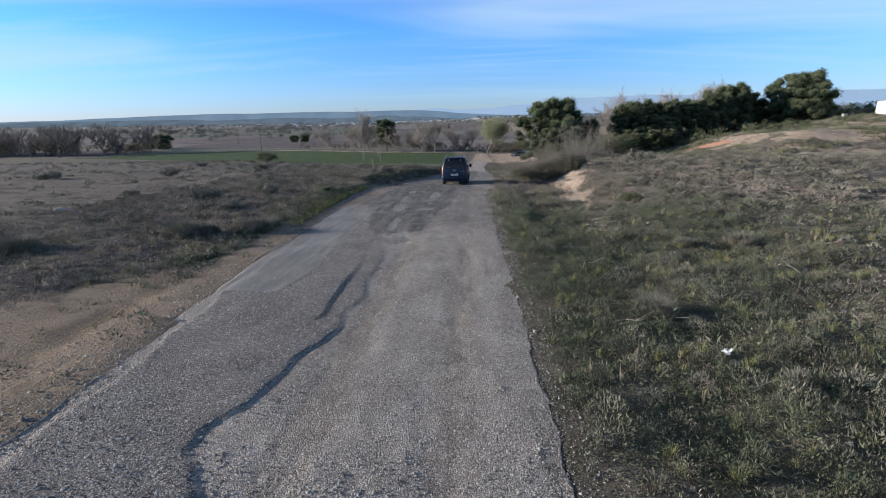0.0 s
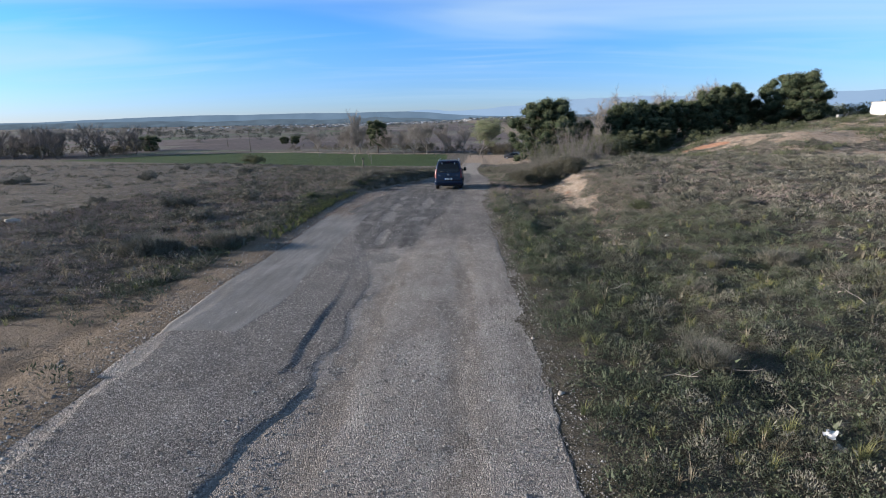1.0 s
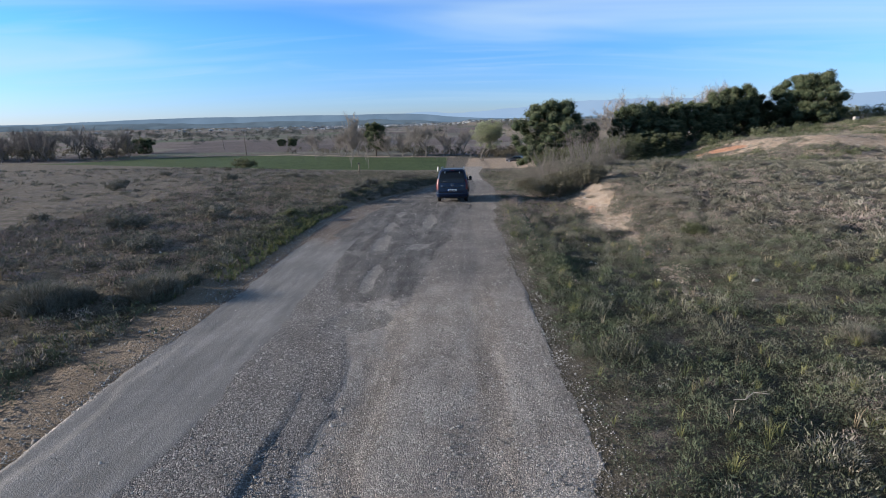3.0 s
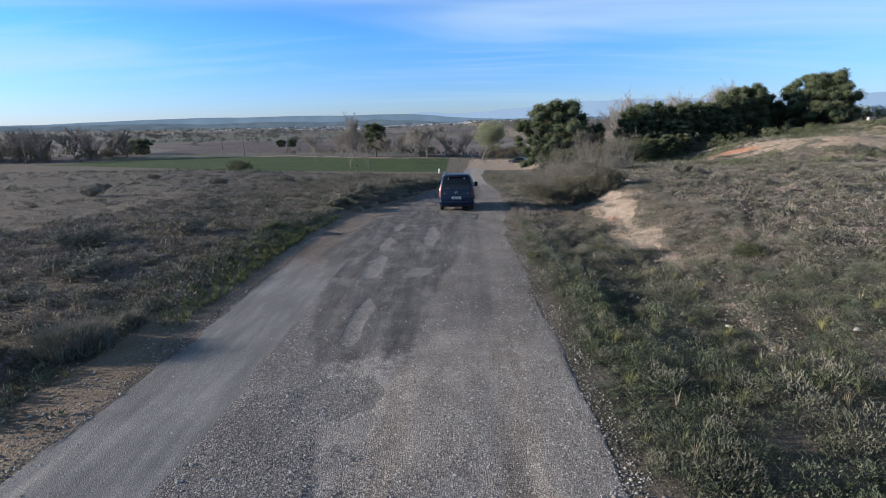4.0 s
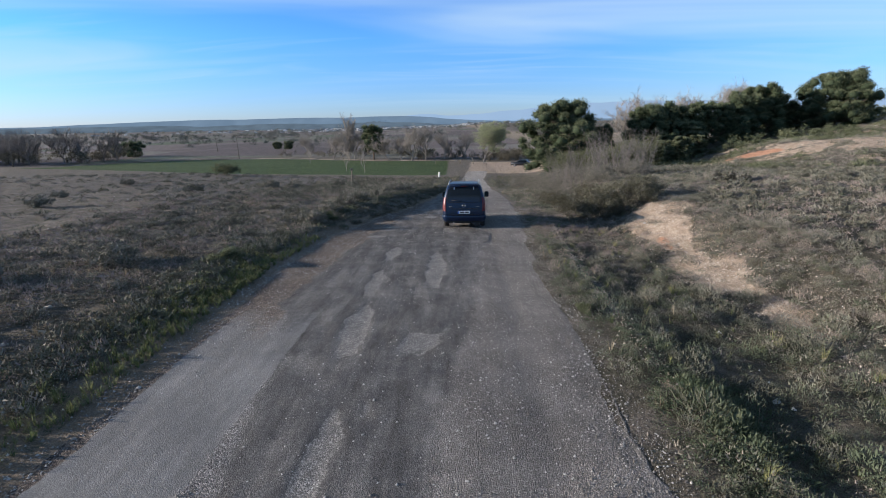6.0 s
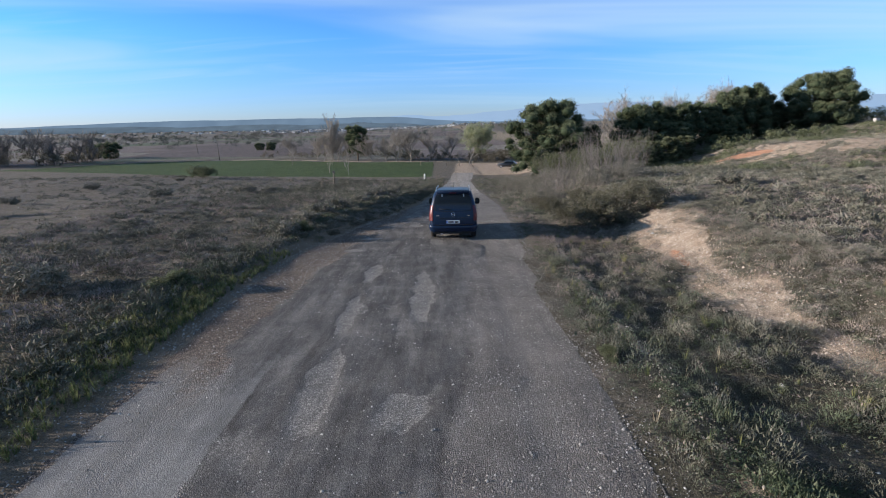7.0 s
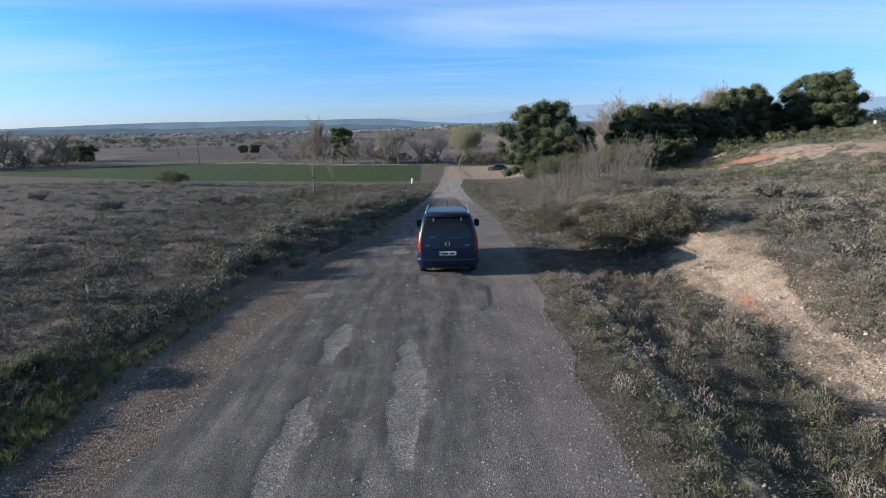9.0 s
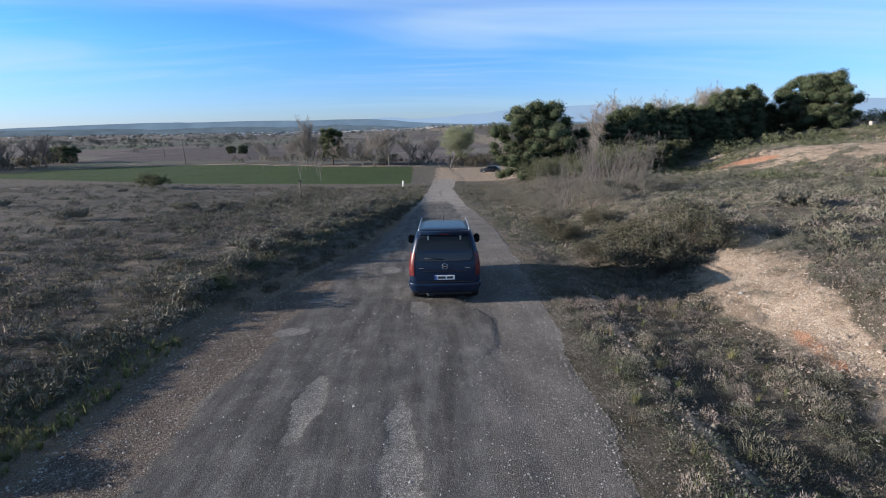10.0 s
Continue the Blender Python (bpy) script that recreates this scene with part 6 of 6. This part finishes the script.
M_PALE = material("pale_stone", [(0.34, 0.315, 0.275), (0.50, 0.47, 0.42)], 3, 0.9, 0.01, 14)
M_BRICK = material("brick_stone", [(0.20, 0.125, 0.09), (0.27, 0.175, 0.13)], 3, 0.9, 0.01, 14)
stand(rock(1, 0.26, "pale upright boulder on the western heath", M_PALE), -17.5, 20.3, 20, 1.3, -0.1)
for k, (x, y, s) in enumerate(((3.7, 6.3, 0.09), (1.15, 7.5, 0.06), (1.05, 9.2, 0.055), (2.3, 12.0, 0.06), (5.3, 9.8, 0.07), (6.2, 16.5, 0.10), (-9.5, 22.5, 0.10), (-8.7, 20.6, 0.09), (-12.4, 27.0, 0.09), (4.3, 17.0, 0.08), (7.2, 25.2, 0.1), (3.0, 28.6, 0.06), (-14.0, 34.0, 0.12), (8.8, 30.5, 0.09))):
    stand(rock(k + 2, s, "small pale stone lying on the ground", M_PALE), x, y, 37 * k, 1, -s * 0.1)
for k, (x, y, s) in enumerate(((4.4, 18.3, 0.07), (5.9, 20.2, 0.08))):
    stand(rock(k + 40, s, "broken orange brick lump on the ground", M_BRICK), x, y, 50 * k, 1, -s * 0.25)


# ---- litter and dead wood ----
def scrap(x, y):
    """A crumpled sheet of white plastic caught in the herbs."""
    rs = np.random.default_rng(77)
    u, v = np.meshgrid(np.linspace(-1, 1, 9), np.linspace(-1, 1, 7))
    z = 0.05 + 0.06 * rs.random(u.shape) + 0.04 * np.cos(2.4 * u + v)
    vv = np.stack([0.14 * u + rs.normal(0, 0.018, u.shape), 0.07 * v + rs.normal(0, 0.018, u.shape), z], -1).reshape(-1, 3)
    i = np.arange(63).reshape(7, 9)
    q = np.stack([i[:-1, :-1], i[:-1, 1:], i[1:, 1:], i[1:, :-1]], -1).reshape(-1, 4)
    ob = new("plastic_scrap", np_mesh("plastic_scrap", vv, q, plain("white_plastic", (0.72, 0.72, 0.71), 0.5)))
    stand(tagged(ob, "crumpled scrap of white plastic caught in the herbs", "litter"), x, y, 25, 0.6, -0.12)


scrap(3.6, 6.3)
for k, (x, y, turn, n) in enumerate(((3.7, 8.0, 15, 0.5), (2.8, 7.8, -20, 0.45), (6.2, 7.6, 60, 0.6), (3.2, 11.5, 5, 0.4), (7.3, 10.8, 100, 0.55), (3.6, 5.6, 40, 0.4))):
    rs = np.random.default_rng(400 + k)
    pts = [Vector((n * (t - 0.5), 0.05 * rs.normal(), 0.05 + 0.12 * t + 0.02 * rs.normal())) for t in (0, 0.3, 0.65, 1)]
    segs = [(*a, *b, 0.010 - 0.002 * j, 0.008 - 0.002 * j) for j, (a, b) in enumerate(zip(pts, pts[1:]))]
    segs += [(*pts[1], *(pts[1] + Vector((0.12, 0.1, 0.05))), 0.006, 0.003), (*pts[2], *(pts[2] + Vector((0.1, -0.09, 0.06))), 0.005, 0.003)]
    v, f = tubes(segs, 5)
    ob = new("dead_stick", np_mesh("dead_stick", v, f, M_PALE_TWIG))
    stand(tagged(ob, "bleached dead stick lying among the herbs", "stick"), x, y, turn)


# ---- distance: hills, mountains, town, far trees ----
def ridge(name, label, y_of, height, x0, x1, mat, base=-60):
    xs = np.arange(x0, x1, 12.0)
    y, h = y_of(xs), height(xs)
    rows = [np.stack([xs, y, 0 * xs + base], -1), np.stack([xs, y + 60, base + (h - base) * 0.7], -1), np.stack([xs, y + 140, h], -1), np.stack([xs, y + 400, h - 40], -1)]
    n = len(xs)
    idx = np.arange(4 * n).reshape(4, n)
    faces = np.stack([idx[:-1, :-1], idx[:-1, 1:], idx[1:, 1:], idx[1:, :-1]], -1).reshape(-1, 4)
    ob = np_part(name, np.concatenate(rows), faces, mat, flat=False)
    return tagged(ob, label, "hills", kind="structure")


# haze put into glowing colours, paler and bluer for each farther range
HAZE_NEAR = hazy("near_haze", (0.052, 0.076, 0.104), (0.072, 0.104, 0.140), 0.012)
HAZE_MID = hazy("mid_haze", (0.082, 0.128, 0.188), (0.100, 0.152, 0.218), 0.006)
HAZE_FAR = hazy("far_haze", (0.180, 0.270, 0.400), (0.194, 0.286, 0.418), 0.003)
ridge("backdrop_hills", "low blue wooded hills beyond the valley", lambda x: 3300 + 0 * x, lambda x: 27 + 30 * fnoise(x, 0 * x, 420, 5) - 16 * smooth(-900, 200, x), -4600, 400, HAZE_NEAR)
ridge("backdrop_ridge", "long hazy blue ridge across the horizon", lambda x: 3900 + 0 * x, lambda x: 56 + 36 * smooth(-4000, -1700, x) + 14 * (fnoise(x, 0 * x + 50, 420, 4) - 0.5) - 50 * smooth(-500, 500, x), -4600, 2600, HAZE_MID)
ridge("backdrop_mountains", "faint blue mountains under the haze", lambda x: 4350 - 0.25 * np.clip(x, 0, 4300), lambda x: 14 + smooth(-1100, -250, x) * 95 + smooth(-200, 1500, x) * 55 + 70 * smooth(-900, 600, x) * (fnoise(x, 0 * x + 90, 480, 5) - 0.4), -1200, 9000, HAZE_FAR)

M_TOWN = material("far_walls", [(0.12, 0.15, 0.18), (0.22, 0.25, 0.28), (0.62, 0.62, 0.62)], 0.01, 0.9, attr="tint", fine=0.05)
# woods kept lighter and greyer, colour standing in for the air before them
M_WOODS = material("far_woods", [(0.085, 0.095, 0.085), (0.12, 0.125, 0.105), (0.16, 0.15, 0.13)], 0.02, 0.95, attr="tint", fine=0.2)


def boxes(x, y, z, wx, wy, h):
    base = np.array([(-1, -1, 0), (1, -1, 0), (1, 1, 0), (-1, 1, 0), (-1, -1, 1), (1, -1, 1), (1, 1, 1), (-1, 1, 1), (0, -1, 1.35), (0, 1, 1.35)], float)
    quads = np.array([(0, 1, 5, 4), (1, 2, 6, 5), (2, 3, 7, 6), (3, 0, 4, 7), (4, 5, 8, 8), (6, 7, 9, 9), (5, 6, 9, 8), (7, 4, 8, 9)])
    v = base[None] * np.stack([wx, wy, h], -1)[:, None] + np.stack([x, y, z], -1)[:, None]
    n = len(x)
    f = (np.arange(n)[:, None, None] * 10 + quads[None]).reshape(-1, 4)
    tri = np.concatenate([f[:, [0, 1, 2]], f[f[:, 2] != f[:, 3]][:, [0, 2, 3]]])
    return v.reshape(-1, 3), tri


rs = np.random.default_rng(181)
n = 2000
d = rs.uniform(2000, 3250, n)
az = np.concatenate([rs.normal(-6.5, 4.4, 1600), rs.normal(-20, 4, 110), rs.uniform(-2, 8, 220), rs.uniform(-38, 12, 70)])
x, y = d * np.sin(np.radians(az)), d * np.cos(np.radians(az))
v, f = boxes(x, y, terrain(x, y) - 1, rs.gamma(1.6, 1.7, n) + 1.0, rs.uniform(3, 7, n), rs.uniform(1.5, 4.2, n))
tagged(np_part("far_town", v, f, M_TOWN, tint=np.repeat(rs.random(n), 10)), "pale houses and sheds of a distant town", "town", kind="stuff")


def knoll():
    """The castle rock over the town, its haze painted in as on the hills."""
    rs = np.random.default_rng(5)
    a = np.arange(24) * 2 * math.pi / 24
    rings = []
    for f, z in ((1, -30), (0.8, 6), (0.55, 20), (0.3, 30), (0.12, 33)):
        r = 95 * f * rs.uniform(0.85, 1.15, 24)
        rings.append([(r[k] * math.cos(a[k]) * 1.7, r[k] * math.sin(a[k]), z + rs.uniform(-2, 2)) for k in range(24)])
    thing = tagged(new("castle_hill"), "rocky hill with a castle above the distant town", "castle hill")
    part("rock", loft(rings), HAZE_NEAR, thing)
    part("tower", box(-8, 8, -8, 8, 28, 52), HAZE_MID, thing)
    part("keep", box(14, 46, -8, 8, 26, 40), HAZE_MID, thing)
    thing.location = (-455, 3000, 0)
    thing.scale = (1.25, 1.25, 1.25)


knoll()


def woods(name, label, sets, mat, seed):
    """Far trees as clumps of leaf cards. sets: count, x0, x1, y0, y1, size."""
    rs = np.random.default_rng(seed)
    vs, fs, ts, off = [], [], [], 0
    for n, x0, x1, y0, y1, size in sets:
        x, y = rs.uniform(x0, x1, n), rs.uniform(y0, y1, n)
        s = size * rs.uniform(0.6, 1.3, n)
        z = terrain(x, y)
        for k in range(n):
            c = np.stack([x[k] + rs.normal(0, 0.45, 7) * s[k], y[k] + rs.normal(0, 0.45, 7) * s[k], z[k] + s[k] * rs.uniform(0.2, 0.95, 7)], -1)
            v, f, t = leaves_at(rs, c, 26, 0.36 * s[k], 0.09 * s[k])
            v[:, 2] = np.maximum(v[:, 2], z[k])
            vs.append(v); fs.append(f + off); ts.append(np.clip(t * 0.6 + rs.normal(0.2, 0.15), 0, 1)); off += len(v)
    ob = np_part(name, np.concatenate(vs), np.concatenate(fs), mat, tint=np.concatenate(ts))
    return tagged(ob, label, "woods", kind="stuff")


woods("far_trees", "scattered far trees and hedges among the fields", [(150, -700, 200, 520, 1500, 5.5), (190, -1700, 500, 1500, 2500, 9), (50, -420, -60, 300, 520, 3.5), (60, 30, 420, 260, 900, 5), (60, -520, -180, 600, 640, 6), (50, -330, -40, 420, 436, 3.2), (40, -900, -300, 1000, 1040, 7)], M_WOODS, 191)
woods("lane_hedge", "brown and green scrub along the lane behind the field", [(50, -16, 36, 164, 176, 2.4), (34, -62, -16, 188, 200, 2.2), (30, 6, 30, 150, 162, 2.6)], M_BRUSH, 192)
woods("grove_scrub", "grey brushwood under the bare grove", [(90, -240, -118, 172, 200, 4.2)], M_BRUSH, 193)
woods("slope_scrub", "low dark scrub at the foot of the pines", [(46, 14, 62, 86, 101, 1.6), (24, 70, 92, 104, 114, 2.4), (34, 74, 93, 119, 130, 2.6)], M_OLIVE, 194)

# ---- posts, poles, building, parked cars ----
M_WOOD = material("grey_wood", [(0.14, 0.115, 0.09), (0.22, 0.19, 0.155)], 6, 0.9, 0.004, 40)
M_WHITE = material("white_wall", [(0.62, 0.60, 0.57), (0.78, 0.77, 0.75)], 0.8, 0.9, fine=6)
M_CONC = material("concrete", [(0.30, 0.29, 0.27), (0.42, 0.40, 0.38)], 2, 0.9)
M_ROOF = material("roof_tiles", [(0.25, 0.13, 0.09), (0.36, 0.20, 0.14)], 2, 0.9)


def post(x, y, h, r, mat=M_WOOD, label="weathered wooden post standing in the heath", name="wooden_post", cap=False):
    thing = tagged(new(name), label, "post")
    part("shaft", rod([(0, 0, -0.3), (0.01, 0, h * 0.5), (0.0, 0.01, h)], [r * 1.05, r, r * 0.95], 8), mat, thing)
    if cap:
        part("head", box(-r * 1.5, r * 1.5, -r * 1.3, r * 1.3, h - 0.22, h + 0.02, 0.01), mat, thing)
    return stand(thing, x, y)


post(-13.6, 73.5, 1.7, 0.09, cap=True)
post(-3.6, 97.5, 0.9, 0.16, M_WHITE, "short white marker post beside the road", "marker_post")
post(-1.6, 88, 0.9, 0.05, label="thin wooden fence post beside the road", name="fence_post")
for k in range(5):
    post(7.0 - 3.2 * k, 136 + 1.2 * k, 1.1, 0.08, M_WOOD, "grey wooden rail post beside the car park", "rail_post")


def pole(x, y, h, lean=0.0, label="wooden utility pole with a crossarm"):
    thing = tagged(new("utility_pole"), label, "pole")
    part("shaft", rod([(0, 0, -0.5), (lean, 0, h)], [0.14, 0.09], 8), M_WOOD, thing)
    part("crossarm", box(lean - 0.7, lean + 0.7, -0.05, 0.05, h - 0.5, h - 0.38), M_WOOD, thing)
    for s in (-0.6, 0, 0.6):
        part("insulator", rod([(lean + s, 0, h - 0.38), (lean + s, 0, h - 0.2)], 0.04, 6), M_CONC, thing)
    return stand(thing, x, y)


pole(-78, 190, 8.5, -0.2)
pole(-114.5, 251, 8.5, -0.5)
pole(-158, 158, 8)
pole(-136, 162, 8, 0.3)
pole(-186, 150, 8, -0.2)


def sapling(x, y, h, seed):
    tree = bare_tree(seed, h, spread=0.35, levels=3, forks=2, r0=0.05, mat=M_PALE_TWIG, name="sapling", label="young leafless sapling at the edge of the field", up=0.9)
    return stand(tree, x, y)


sap = sapling(-24, 118, 4.2, 201)
for x, y, t, s in ((-19, 112, 60, 1.1), (-30, 150, 130, 1.1), (-42, 154, 200, 1.0), (4, 150, 30, 0.8), (-12, 152, 250, 0.8)):
    another(sap, x, y, t, s)


def shed():
    """The white box of a building on the hill."""
    thing = tagged(new("white_building"), "small white flat-roofed building on the hilltop", "building")
    part("wall", box(0, 7, 0, 5, -0.5, 3.3, 0.03), M_WHITE, thing)
    part("roof", box(-0.15, 7.15, -0.15, 5.15, 3.3, 3.5, 0.02), M_CONC, thing)
    part("door", box(1.2, 2.2, -0.05, 0.02, -0.1, 2.0), M_WOOD, thing)
    w = part("window", box(3.6, 4.6, -0.03, 0.02, 1.0, 2.0), GLASS, thing)
    part("sill", box(3.5, 4.7, -0.10, 0.0, 0.92, 1.0), M_CONC, w)
    stand(thing, 78.3, 96.4, 0, 0.76)
    block = tagged(new("concrete_block"), "small concrete block on the hill", "block")
    part("block_body", box(-0.6, 0.6, -0.5, 0.5, -0.2, 1.5, 0.04), M_CONC, block)
    stand(block, 71.9, 99, 0, 0.6)


shed()


def cable():
    pts = [(93 + 40 * t, 112 + 10 * t, 8.2 + 8 * t - 6 * t * (1 - t)) for t in np.linspace(0, 1, 14)]
    ob = part("overhead_cable", rod(pts, 0.03, 5), BLACK, None)
    tagged(ob, "thin dark overhead cable above the hilltop", "cable", kind="structure")


cable()


def parked_car(x, y, turn, colour, label):
    thing = tagged(new("parked_car"), label, "car")
    rings = []
    for z, w, a, b in ((0.25, 0.80, 0.1, 4.1), (0.55, 0.87, 0.0, 4.2), (0.85, 0.86, 0.05, 4.1), (0.95, 0.80, 0.25, 3.1), (1.35, 0.66, 0.7, 2.4), (1.43, 0.58, 0.9, 2.2)):
        rings.append([(-w, a + 0.1, z), (-w * 0.8, a, z), (w * 0.8, a, z), (w, a + 0.1, z), (w, b - 0.25, z), (w * 0.75, b, z), (-w * 0.75, b, z), (-w, b - 0.25, z)])
    part("body", loft(rings), plain("car_paint", colour, 0.35, 0.2, 0.6), thing)
    for s in (-1, 1):
        part("side_window", sheet(lambda u, v: (s * (0.80 - 0.13 * v + 0.012), 0.65 + 0.2 * v + (2.0 - 0.55 * v) * u, 0.98 + 0.32 * v), (0, 0.5, 1), (0, 1)), GLASS, thing)
        for yy in (0.75, 3.3):
            wheel = new("wheel"); wheel.parent = thing; wheel.location = (s * 0.78, yy, 0.31)
            part("tyre", lathe([(-0.09, 0.19), (-0.09, 0.29), (0, 0.31), (0.09, 0.29), (0.09, 0.19)], 18), RUBBER, wheel)
            part("rim", lathe([(s * 0.085, 0.19), (s * 0.06, 0.1), (s * 0.07, 0.0)], 18), ALLOY, wheel)
    part("rear_window", sheet(lambda u, v: (u * (0.66 - 0.08 * v), 0.28 + 0.40 * v, 0.98 + 0.34 * v), (-1, 0, 1), (0, 1)), GLASS, thing)
    stand(thing, x, y, turn)


parked_car(15.6, 122, 70, (0.012, 0.014, 0.02), "dark car parked on the gravel beside the grove")
